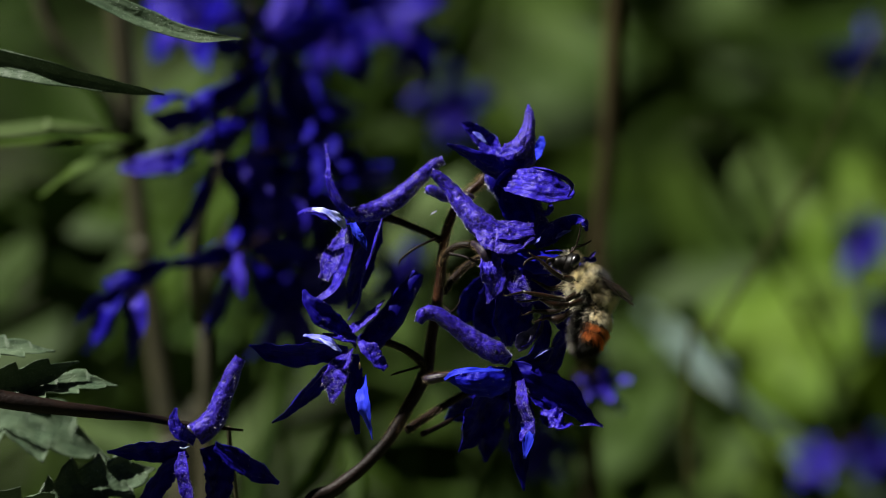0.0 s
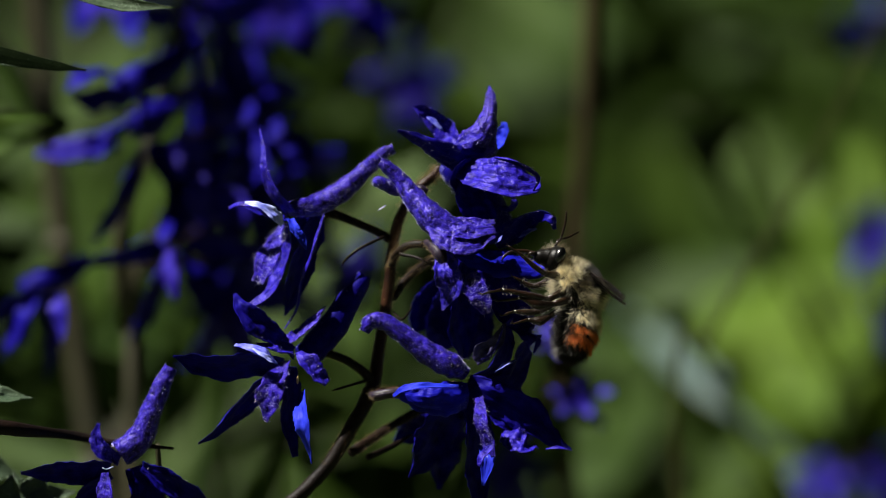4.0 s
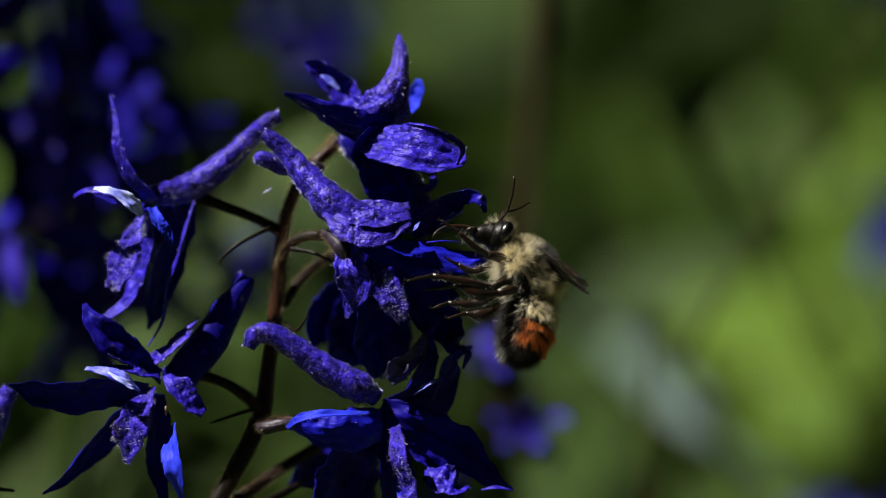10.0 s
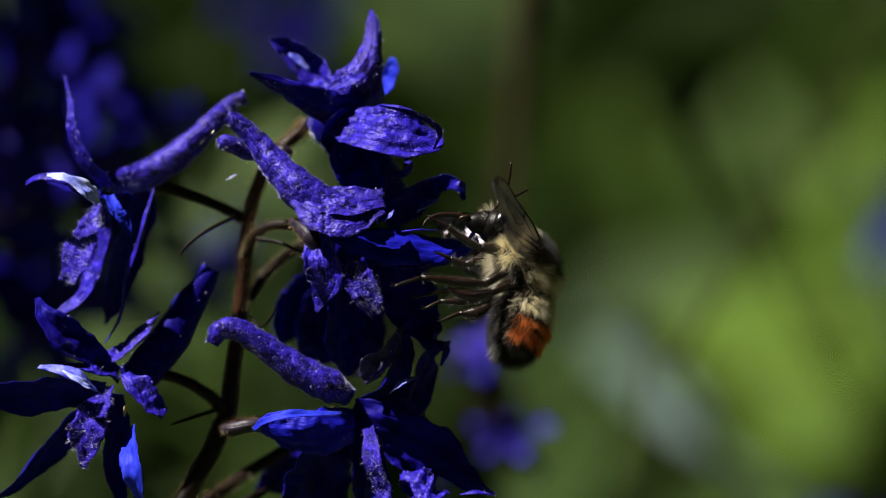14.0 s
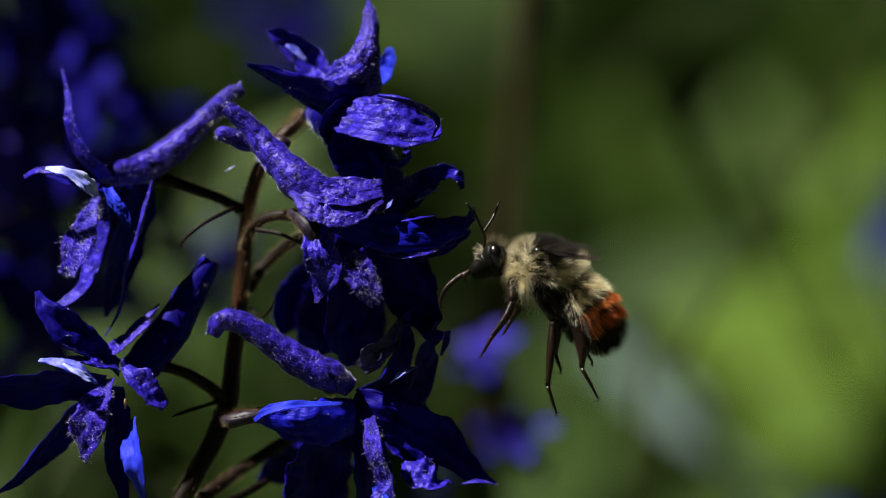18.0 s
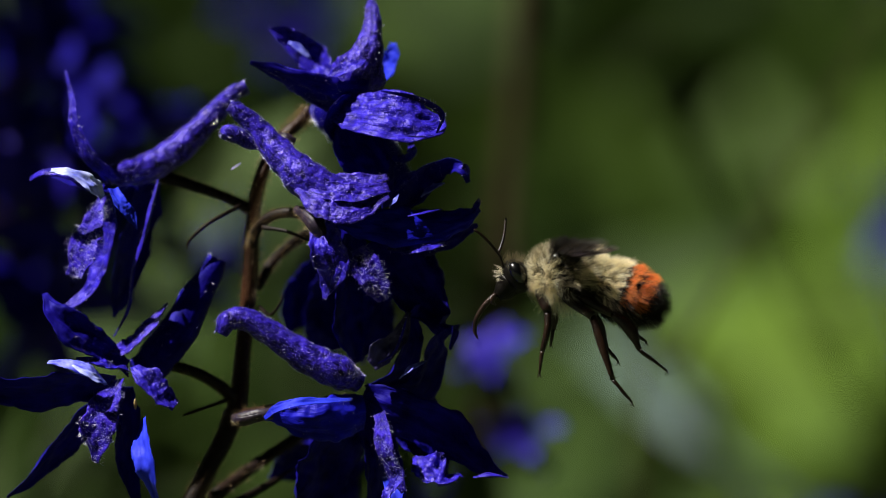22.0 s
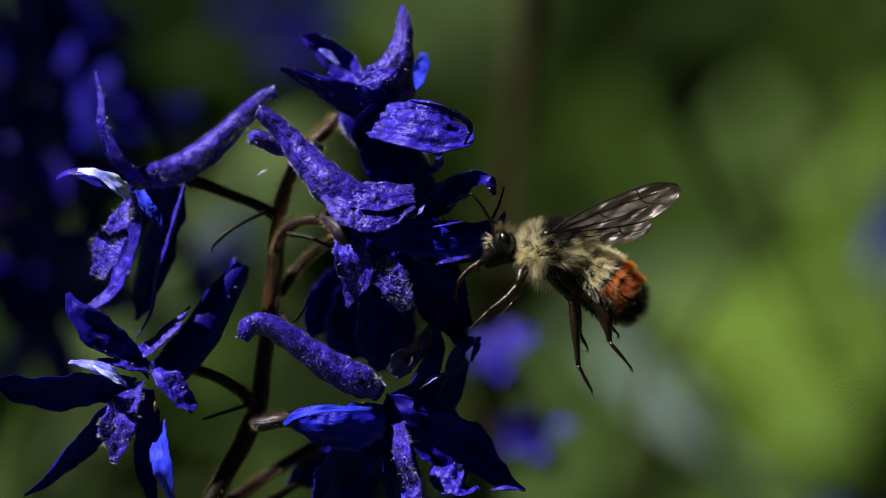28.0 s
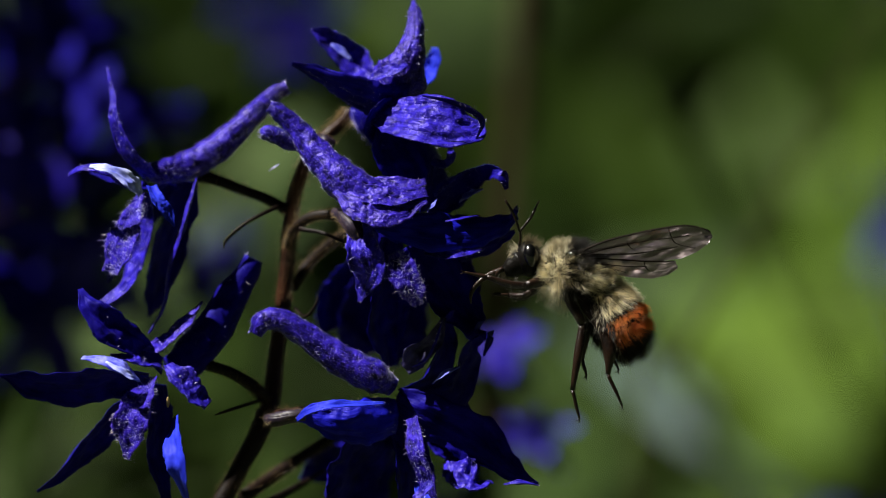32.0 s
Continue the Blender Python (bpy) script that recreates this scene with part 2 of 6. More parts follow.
def fuzz_on(ob, count, length, thick, mat, seed, name="hair"):
    """Short hairs standing on the faces of a part, joined into one part of it."""
    rng = random.Random(seed)
    me = ob.data
    base = origin_of[ob.name]
    bm = bmesh.new()
    areas = [p.area for p in me.polygons]
    for k in rng.choices(range(len(areas)), areas, k=count):
        p = me.polygons[k]
        vs = [me.vertices[i].co for i in p.vertices]
        a, b = rng.random(), rng.random()
        c = vs[0].lerp(vs[1], a).lerp(vs[-1].lerp(vs[2], a), b)
        way = p.normal + Vector((rng.uniform(-0.5, 0.5), rng.uniform(-0.5, 0.5), rng.uniform(-0.3, 0.5)))
        hair(bm, base + c, way, length * rng.uniform(0.4, 1.3), thick, None, False)
    return part(name, bm, mat, ob, smooth=False, kind="stuff")


def bulb(bm, centre, semi, turn=None, u=14, v=10):
    """An ellipsoid with semi axes in millimetres."""
    m = Matrix.Translation(centre) @ (turn.to_4x4() if turn else Matrix()) @ Matrix.Diagonal((semi[0] / 1000, semi[1] / 1000, semi[2] / 1000, 1))
    bmesh.ops.create_uvsphere(bm, u_segments=u, v_segments=v, radius=1, matrix=m)


# ---- ground: one sheet to the horizon, gently uneven near the flowers
def build_ground():
    bm = bmesh.new()
    lines = [-2500, -600, -150, -40, -12] + [-6 + 0.5 * i for i in range(25)] + [12, 40, 150, 600, 2500]
    grid = [[bm.verts.new((x, y, 0.03 * noise.noise((x * 0.8, y * 0.8, 0)) if abs(x) < 10 and abs(y) < 10 else 0)) for x in lines] for y in lines]
    for j in range(len(lines) - 1):
        for i in range(len(lines) - 1):
            bm.faces.new((grid[j][i], grid[j][i + 1], grid[j + 1][i + 1], grid[j + 1][i]))
    me = bpy.data.meshes.new("ground")
    bm.to_mesh(me)
    bm.free()
    me.polygons.foreach_set("use_smooth", [True] * len(me.polygons))
    me.materials.append(SOIL)
    tagged(new("ground", me), "meadow ground of dark soil and low green growth", "ground", kind="structure")


build_ground()


def foot(r, n):
    """A place on the ground below a point of the view."""
    p = P(r, 0, n)
    return Vector((p.x, p.y, -0.005))


# ---- larkspur flowers
def sepal(flower, pts, widths, face, mat=None, name="sepal", seed=0, label="", pivot=None, fringe=0, **more):
    """One sepal or petal, crumpled like thin tissue."""
    rng = random.Random(seed)
    bm = bmesh.new()
    if not fringe and "steps" not in more and mat in (SEPAL_LIT, SPUR, BEARD):
        fringe = 40
    more = {"crumple": 0.26, "steps": 42, "across": 14, "veins": 0.04, **more}
    blade(bm, pts, widths, face, rng=rng, **more)
    ob = part(name, bm, mat or SEPAL_SHADED, flower, label, pivot)
    if fringe:
        fuzz_on(ob, fringe * 2, 0.22, 0.024, FUZZ, seed + 500)
    return ob


def spur(plant, pts, radii, mat=None, squash=0.9, seed=0, label="", hairs=0, sides=14, steps=22, rough=0.045):
    """The flower's hooded base with its long hollow spur; the sepals hang on it."""
    rng = random.Random(seed)
    bm = bmesh.new()
    tube(bm, pts, radii, sides, steps, squash, rough, rng=rng)
    return part("flower", bm, mat or SPUR, plant, label)


def stalk(plant, pts, radii, mat, name="pedicel", hairs=0, hair_len=0.5, seed=0, steps=16, sides=9, label=""):
    bm = bmesh.new()
    tube(bm, pts, radii, sides, steps, 1.0, 0.05, rng=random.Random(seed))
    ob = part(name, bm, mat, plant, label)
    if hairs:
        fuzz_on(ob, hairs * 4, hair_len * 0.85, 0.015, STEM_FUZZ, seed + 1, "gland_hair")
    return ob


UP = D(0, 1, 0)

# the raceme in focus
raceme = thing("larkspur", foot(-40, 0), "tall larkspur with violet blue spurred flowers on a hairy brown stem", "flower", "larkspur plants")
main_stem = stalk(raceme, [P(-14.51, -13.82, 0), P(-14.05, -12.63, 0), P(-13.50, -8.22, 0), P(-12.81, -2.71, 0), P(-12.49, 1.42, 0), P(-11.80, 5.33, 0), P(-10.29, 8.41, -1), P(-8.45, 10.06, -1), P(-7.44, 11.25, -1)],
                  [0.85, 0.82, 0.66, 0.64, 0.62, 0.55, 0.5, 0.5, 0.45], STEM, "stem", 0, seed=3, steps=60)
stalk(raceme, [foot(-40, 0), P(-38, -260, 0), P(-32, -150, 0), P(-30.5, -80, 0), P(-29.5, -50, 0), P(-29, -38, 0), P(-28.19, -29.80, 0), P(-25.12, -27.73, 0), P(-21.72, -24.98, 0), P(-18.83, -21.77, 0), P(-16.71, -18.23, 0), P(-14.92, -14.83, 0), P(-14.33, -13.27, 0)],
      [3.2, 2.6, 1.8, 1.4, 1.2, 1.1, 1.0, 0.9, 0.8, 0.76, 0.76, 0.82, 0.86], STEM_DARK_SHADED, "lower_stem", 0, seed=3, steps=90)


def stem_fuzz(pts, r, count, seed):
    """Gland hairs set close round a stretch of stem."""
    rng = random.Random(seed)
    line = glide(pts, 40)
    bm = bmesh.new()
    for _ in range(count):
        k = rng.randrange(40)
        d = line[k + 1] - line[k]
        way = d.orthogonal().normalized()
        way.rotate(Matrix.Rotation(rng.uniform(0, 6.3), 3, d.normalized()))
        root = line[k].lerp(line[k + 1], rng.random()) + way * (r * 0.0009)
        hair(bm, root, way + d.normalized() * rng.uniform(-0.4, 0.4), rng.uniform(0.2, 0.7), 0.015)
    part("gland_hair", bm, STEM_FUZZ, main_stem, smooth=False, kind="stuff")


stem_fuzz([P(-18.83, -21.77, 0), P(-16.71, -18.23, 0), P(-14.92, -14.83, 0), P(-14.10, -12.72, 0), P(-13.50, -8.22, 0), P(-12.81, -2.71, 0), P(-12.49, 1.42, 0), P(-11.80, 5.33, 0), P(-10.29, 8.41, -2), P(-8.46, 10.06, -1.5), P(-7.6, 11.0, -1)], 0.62, 5000, 5)
stalk(raceme, [P(-12.67, 3.17, 0), P(-13.96, 3.90, 0), P(-15.80, 4.64, 0), P(-18.00, 5.46, 0), P(-19.93, 6.02, 0)], [0.5, 0.42, 0.42, 0.46, 0.6], STEM_DARK_SHADED, hairs=260, seed=6)
stalk(raceme, [P(-12.58, 0.05, 0), P(-12.12, 1.51, 2), P(-10.96, 2.52, 3), P(-9.36, 2.80, 4), P(-7.75, 2.43, 5), P(-6.37, 2.11, 6)], [0.45, 0.42, 0.42, 0.42, 0.46, 0.6], STEM_DARK_SHADED, hairs=260, seed=8)
stalk(raceme, [P(-12.22, -3.17, -1), P(-10.85, -1.10, -3), P(-8.92, 0.60, -5), P(-6.63, 1.89, -8)], [0.4, 0.42, 0.4, 0.36], STEM_DARK_SHADED, hairs=150, seed=10)
stalk(raceme, [P(-14.23, -12.44, 0), P(-15.42, -11.15, 2), P(-17.39, -9.96, 3), P(-19.91, -9.22, 4), P(-21.73, -9.12, 5)], [0.6, 0.5, 0.46, 0.46, 0.6], STEM_DARK_SHADED, hairs=260, seed=12)
stalk(raceme, [P(-14.23, -13.63, 1), P(-13.03, -13.44, 4), P(-10.96, -13.16, 6), P(-8.43, -12.88, 6), P(-5.69, -12.61, 5)], [0.5, 0.5, 0.44, 0.5, 0.5], STEM, hairs=220, seed=14)
stalk(raceme, [P(-16.26, -20.16, -1), P(-13.52, -18.25, -4), P(-10.53, -16.28, -6), P(-6.62, -13.98, -6)], [0.55, 0.5, 0.5, 0.45], STEM_DARK_SHADED, hairs=160, seed=16)
stalk(raceme, [P(-14.42, -20.62, -1), P(-11.91, -19.35, -4), P(-9.61, -17.99, -6)], [0.35, 0.3, 0.12], STEM_DARK_SHADED, "bract", seed=18)
stalk(raceme, [P(-13.04, 3.63, 0), P(-14.41, 2.98, 2), P(-16.24, 1.97, 3), P(-17.62, 0.73, 3), P(-17.80, 0.05, 3)], [0.2, 0.16, 0.16, 0.13, 0.05], STEM_DARK_SHADED, "bract", seed=20)
stalk(raceme, [P(-12.12, -4.78, 0), P(-11.20, -5.46, 2), P(-10.37, -4.54, 3), P(-10.18, -3.81, 3)], [0.16, 0.12, 0.1, 0.05], STEM_DARK_SHADED, "bract", seed=22)
stalk(raceme, [P(-14.42, -12.12, 0), P(-15.78, -12.57, 3), P(-17.61, -13.16, 4), P(-18.53, -13.48, 4)], [0.2, 0.16, 0.14, 0.05], STEM_DARK_SHADED, "bract", seed=24)
stalk(raceme, [P(-11.65, 1.65, 3), P(-9.82, 1.33, 4), P(-8.44, 0.73, 5), P(-7.84, 0.41, 5)], [0.2, 0.15, 0.13, 0.05], STEM_DARK_SHADED, "bract", seed=25)
stalk(raceme, [P(-14.13, 6.38, 2), P(-13.68, 6.65, 2), P(-13.31, 6.88, 2)], [0.02, 0.05, 0.02], FUZZ, "thread", seed=26)

# hairy greenish violet joints, where a flower sits on its stalk
stalk(raceme, [P(-8.74, 2.96, 6.5), P(-8.01, 2.58, 8), P(-7.28, 1.74, 9), P(-6.75, 0.72, 9)], [0.42, 0.6, 0.75, 0.5], JOINT, "joint", hairs=90, hair_len=0.45, seed=27)
stalk(raceme, [P(-14.32, -13.74, 6.5), P(-13.58, -13.84, 7.4), P(-12.39, -13.58, 8), P(-11.19, -13.46, 8)], [0.35, 0.62, 0.55, 0.5], JOINT, "joint", hairs=70, hair_len=0.4, seed=28)
stalk(raceme, [P(-10.13, 9.13, 2), P(-9.58, 8.75, 3), P(-8.85, 8.47, 3)], [0.3, 0.55, 0.4], JOINT, "joint", hairs=50, hair_len=0.4, seed=29)

# upper left flower, seen from its side, spur pointing up and right
f = spur(raceme, [P(-24.49, 6.14, 2), P(-22.84, 6.30, 2), P(-20.64, 6.82, 1), P(-18.13, 8.34, 1), P(-15.80, 10.51, 1), P(-13.94, 12.41, 0), P(-12.64, 13.13, 0)], [0.6, 0.95, 1.2, 1.15, 0.92, 0.68, 0.55], seed=30, sides=22, steps=60, rough=0.05)
fuzz_on(f, 2200, 0.19, 0.015, FUZZ, 31)
sepal(f, [P(-23.49, 5.64, 3), P(-25.50, 7.93, 4), P(-26.60, 10.50, 4), P(-26.79, 12.66, 3), P(-27.31, 14.82, 2)], [0.9, 0.75, 0.55, 0.35, 0.12], D(-1, 0.35, 0.8), SEPAL_LIT, seed=32, fringe=60, ruffle=0.2)
sepal(f, [P(-30.34, 6.14, 5.6), P(-29.13, 6.62, 6.6), P(-27.29, 6.55, 7), P(-25.84, 5.70, 7), P(-24.49, 4.62, 6)], [0.32, 0.45, 0.6, 0.7, 0.4], D(-0.1, 0.7, 0.7), SEPAL_LIT, "petal", seed=33, label="violet blue upper petal", cup=-0.3)
sepal(f, [P(-28.66, 6.66, 7.8), P(-27.37, 6.54, 8.4), P(-26.00, 5.97, 8.6), P(-25.10, 5.13, 8.4), P(-24.57, 4.39, 8)], [0.2, 0.42, 0.62, 0.62, 0.34], D(-0.15, 0.65, 0.75), WHITE, "petal", seed=331, label="white inner petal", steps=24, crumple=0.5)
sepal(f, [P(-24.12, 4.86, 4), P(-25.05, 5.09, 3), P(-26.57, 5.55, 2), P(-28.64, 6.11, 1)], [0.6, 0.9, 0.7, 0.2], D(0, 0.9, 0.3), SEPAL_SHADED, "petal", seed=34)
p = sepal(f, [P(-24.49, 4.40, 4), P(-25.31, 2.11, 5), P(-26.22, 0.05, 6), P(-26.77, -2.02, 6)], [0.5, 1.1, 1.5, 1.0], D(-0.6, 0.3, 0.8), BEARD, "petal", seed=35, label="bearded lower petal", ruffle=0.2)
fuzz_on(p, 1170, 0.52, 0.015, FUZZ, 36, "beard")
sepal(f, [P(-23.95, 4.63, 3), P(-24.13, 1.88, 3), P(-24.96, -1.10, 3), P(-26.10, -3.39, 3), P(-28.17, -4.82, 3)], [0.6, 1.0, 1.05, 0.8, 0.3], D(-0.7, 0.3, 0.65), SEPAL_LIT, seed=37, fringe=120, ruffle=0.18)
sepal(f, [P(-23.74, 5.09, 6), P(-23.10, 3.90, 7), P(-22.36, 2.89, 7), P(-21.81, 1.79, 7)], [0.5, 0.75, 0.6, 0.1], D(0.5, 0.4, 0.7), SEPAL_SUN, "petal", seed=38)
sepal(f, [P(-20.15, 5.32, 2), P(-21.19, 1.65, 4), P(-22.20, -1.33, 4), P(-22.66, -4.54, 4), P(-23.94, -6.93, 4)], [0.9, 0.7, 0.4, 0.32, 0.12], D(1, 0.1, -0.1), SEPAL_LIT, seed=39, fringe=60)
sepal(f, [P(-20.85, 5.56, -1), P(-21.78, 2.80, -2), P(-22.70, -0.41, -3), P(-23.40, -3.63, -4), P(-24.00, -5.47, -4)], [1.2, 1.9, 1.9, 1.2, 0.2], D(0.6, -0.5, 0.65), SEPAL_SHADED, seed=40)
sepal(f, [P(-22.22, 5.33, 0), P(-24.53, 2.80, -2), P(-26.15, 0.05, -3), P(-27.31, -2.71, -4)], [1.0, 1.6, 1.4, 0.2], D(0.6, -0.5, 0.65), SEPAL_SHADED, seed=41)

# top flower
f = spur(raceme, [P(-7.17, 11.07, -1), P(-5.92, 10.84, 0), P(-4.32, 9.92, 0), P(-2.48, 7.62, -1), P(-0.64, 5.10, -2)], [0.7, 1.8, 2.2, 1.9, 1.4], SEPAL_SHADED, seed=50)
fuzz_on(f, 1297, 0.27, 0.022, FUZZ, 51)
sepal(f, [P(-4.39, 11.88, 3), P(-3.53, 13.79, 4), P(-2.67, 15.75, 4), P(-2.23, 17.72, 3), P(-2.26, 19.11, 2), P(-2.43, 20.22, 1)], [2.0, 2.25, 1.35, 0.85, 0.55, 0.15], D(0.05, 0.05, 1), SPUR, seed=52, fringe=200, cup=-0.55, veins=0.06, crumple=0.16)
# Sunlit upper edge of this flower, added as a bright strip.
sepal(f, [P(-6.38, 13.29, 4.4), P(-5.27, 14.05, 5), P(-3.98, 14.53, 5.4), P(-2.87, 14.97, 5)], [0.15, 0.5, 0.65, 0.25], D(-0.4, 0.6, 0.7), SEPAL_LIT, "lit_edge", seed=521, fringe=60, steps=18)
sepal(f, [P(-3.34, 11.50, 4), P(-5.85, 12.08, 5), P(-8.21, 13.22, 6), P(-10.17, 14.21, 6), P(-12.26, 15.07, 6)], [2.3, 1.85, 1.2, 0.75, 0.25], D(0.5, -0.75, 0.5), SEPAL_SHADED, seed=53, fringe=170, cup=-0.25)
sepal(f, [P(-4.02, 11.97, 3), P(-4.73, 10.74, 4), P(-4.06, 9.12, 4), P(-2.81, 7.04, 3), P(-1.83, 5.33, 2)], [1.3, 2.3, 2.0, 1.6, 0.8], D(0.55, -0.65, 0.5), SEPAL_SHADED, seed=531, fringe=60)
sepal(f, [P(-5.65, 13.75, 0), P(-6.97, 15.02, -1), P(-8.42, 16.37, -1), P(-9.55, 17.22, -1), P(-10.69, 17.79, -1)], [0.7, 1.25, 1.15, 0.8, 0.15], D(-0.25, 0.3, 0.9), SEPAL_LIT, seed=54, fringe=60, cup=0.7, label="upturned sepal with a pale fold")
sepal(f, [P(-9.10, 16.65, 0.3), P(-8.32, 16.18, 0.5), P(-7.37, 15.25, 0.5)], [0.12, 0.3, 0.12], D(-0.4, 0.6, 0.7), PALE_PETAL, "petal", seed=55, steps=8)
sepal(f, [P(-2.18, 12.78, -1), P(-1.24, 14.25, -3), P(-0.72, 15.34, -3), P(-0.61, 16.35, -3)], [0.7, 0.85, 0.7, 0.3], D(-0.3, 0.5, 0.7), SEPAL_SUN, seed=56)
sepal(f, [P(-5.87, 10.76, 4.5), P(-3.94, 10.81, 6), P(-1.74, 10.50, 8), P(0.45, 10.14, 8.5), P(2.14, 10.02, 8), P(3.25, 10.19, 7)], [0.7, 1.75, 2.25, 2.35, 1.9, 0.35], D(-0.2, 0.5, 0.83), SEPAL_LIT, seed=57, fringe=160, cup=0.0, veins=0.11, crumple=0.12, ruffle=0.06, across=26, steps=46)
sepal(f, [P(-1.71, 12.46, 10), P(0.57, 11.96, 10.6), P(2.30, 11.20, 10), P(3.16, 10.28, 9), P(2.63, 8.78, 9)], [0.08, 0.2, 0.28, 0.28, 0.08], D(0.6, -0.3, 0.7), SEPAL_SHADED, "rim", seed=571, fringe=50, steps=22, across=6)
sepal(f, [P(-5.23, 10.37, 3), P(-4.54, 8.53, 4), P(-2.94, 6.47, 4), P(-0.87, 4.40, 3)], [1.0, 1.7, 1.7, 0.6], D(0.6, -0.5, 0.65), SEPAL_SHADED, seed=58)
sepal(f, [P(0.60, 8.23, 3), P(0.68, 7.40, 4), P(0.21, 6.85, 4), P(-0.61, 6.91, 4), P(-1.26, 6.74, 4)], [0.2, 0.42, 0.42, 0.4, 0.1], D(-0.2, 0.7, 0.7), SEPAL_LIT, "petal", seed=59)

# middle flower, where the bee feeds
f = spur(raceme, [P(-14.11, 11.57, 6), P(-13.20, 11.00, 6), P(-11.62, 9.42, 6), P(-9.82, 7.28, 7), P(-7.96, 5.42, 8), P(-5.70, 3.73, 8), P(-3.46, 3.33, 7)], [0.5, 0.72, 0.95, 1.25, 1.6, 1.85, 1.75], seed=60, label="hooded flower base with a blunt hairy spur", sides=22, steps=60, rough=0.05)
fuzz_on(f, 2600, 0.19, 0.015, FUZZ, 61)
bm = bmesh.new()
tube(bm, [P(-14.47, 9.01, 6), P(-14.23, 9.46, 6.4), P(-13.59, 9.22, 6.4), P(-12.69, 8.70, 6), P(-11.50, 8.23, 6)], [0.35, 0.62, 0.72, 0.62, 0.4], 12, 16, 0.9, 0.08, rng=random.Random(62))
fuzz_on(part("spur_tip", bm, SPUR, f), 260, 0.25, 0.022, FUZZ, 621)
sepal(f, [P(-7.79, 5.23, 7), P(-5.86, 4.92, 8), P(-3.66, 4.98, 8.4), P(-1.36, 5.40, 8)], [0.5, 1.05, 1.1, 0.4], D(-0.1, 0.75, 0.65), SPUR, seed=63, fringe=320, cup=0.3, veins=0.08)
sepal(f, [P(-8.47, 4.96, 9), P(-6.43, 3.65, 10.5), P(-4.14, 3.15, 11), P(-1.39, 3.94, 10)], [0.8, 1.65, 1.6, 0.5], D(-0.2, 0.62, 0.75), SPUR, seed=631, fringe=170, cup=-0.1, veins=0.07)
sepal(f, [P(-7.6, 4.9, 9), P(-6.0, 4.35, 10), P(-3.9, 4.15, 10.4), P(-1.3, 4.6, 9.6)], [0.4, 0.95, 1.0, 0.5], D(-0.25, 0.6, 0.75), SPUR, seed=632, fringe=120, veins=0.08)
p = sepal(f, [P(-6.69, 1.91, 9), P(-6.39, 0.17, 10), P(-6.05, -1.76, 10), P(-6.35, -3.13, 9), P(-6.74, -4.32, 9)], [0.95, 1.55, 1.45, 0.85, 0.2], D(-0.3, 0.3, 0.9), SEPAL_LIT, seed=64, fringe=200, veins=0.1)
wing_sepal = sepal(f, [P(-5.64, 1.71, 9), P(-3.26, 1.68, 8.5), P(-0.51, 1.36, 8), P(2.24, 1.50, 7), P(4.45, 1.97, 6.5), P(6.02, 2.68, 6)], [0.3, 1.25, 1.6, 1.4, 0.95, 0.3], D(0.0, 0.2, 0.95), DEEP, seed=65, cup=-0.35, ruffle=0.1, crumple=0.3, veins=0.05, pivot=P(-5.64, 1.71, 9), label="deep blue wing sepal with a crimped edge")
sepal(f, [P(-1.46, -0.37, 7), P(0.15, -0.53, 8), P(1.75, -0.42, 8), P(3.27, 0.02, 7)], [0.2, 0.45, 0.42, 0.15], D(-0.1, 0.7, 0.65), SEPAL_LIT, seed=66, fringe=60)
sepal(f, [P(-1.91, 0.28, 5), P(0.61, -0.03, 5.5), P(3.14, 0.29, 5), P(4.89, 1.09, 5), P(5.82, 1.44, 5)], [0.8, 1.3, 1.2, 0.7, 0.2], D(0.5, -0.6, 0.65), SEPAL_SHADED, seed=661)
# Sunlit streak on the wing sepal, added as a thin bright blade.
wing_lit_streak = sepal(f, [P(0.19, 2.22, 9.6), P(1.57, 2.47, 9.4), P(2.95, 2.72, 8.4)], [0.08, 0.2, 0.06], D(-0.3, 0.8, 0.5), SEPAL_LIT, "lit_fold", seed=662, steps=10, pivot=P(-5.64, 1.71, 9))
tip_fold = sepal(f, [P(5.46, 2.41, 7), P(5.84, 3.00, 7), P(5.98, 3.46, 6.5)], [0.3, 0.32, 0.12], D(-0.5, 0.4, 0.7), SEPAL_LIT, "lit_fold", seed=663, fringe=20, steps=8, pivot=P(-5.64, 1.71, 9))
sepal(f, [P(-1.22, 3.02, 5), P(0.36, 4.33, 4), P(1.93, 5.45, 4), P(3.51, 6.34, 4), P(4.69, 5.96, 5), P(5.18, 4.85, 5)], [0.7, 1.35, 1.3, 0.75, 0.42, 0.2], D(0.3, -0.2, 0.9), SEPAL_SHADED, seed=67, fringe=50, cup=0.3, ruffle=0.2)
# Left edge catching the sun, added as a blade of its own.
sepal(f, [P(-0.65, 4.30, 5.6), P(0.09, 5.06, 5.6), P(1.02, 5.74, 5.4)], [0.08, 0.2, 0.08], D(-0.5, 0.6, 0.6), SEPAL_LIT, "lit_fold", seed=671, fringe=16, steps=10)
sepal(f, [P(4.42, 6.10, 6), P(4.97, 6.09, 6.4), P(5.24, 5.58, 6)], [0.15, 0.28, 0.12], D(-0.3, 0.5, 0.7), SEPAL_LIT, "lit_fold", seed=672, steps=8)
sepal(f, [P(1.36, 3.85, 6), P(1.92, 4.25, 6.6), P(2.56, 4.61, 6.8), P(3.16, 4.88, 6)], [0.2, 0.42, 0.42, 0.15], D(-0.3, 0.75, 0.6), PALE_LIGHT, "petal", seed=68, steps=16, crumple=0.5)
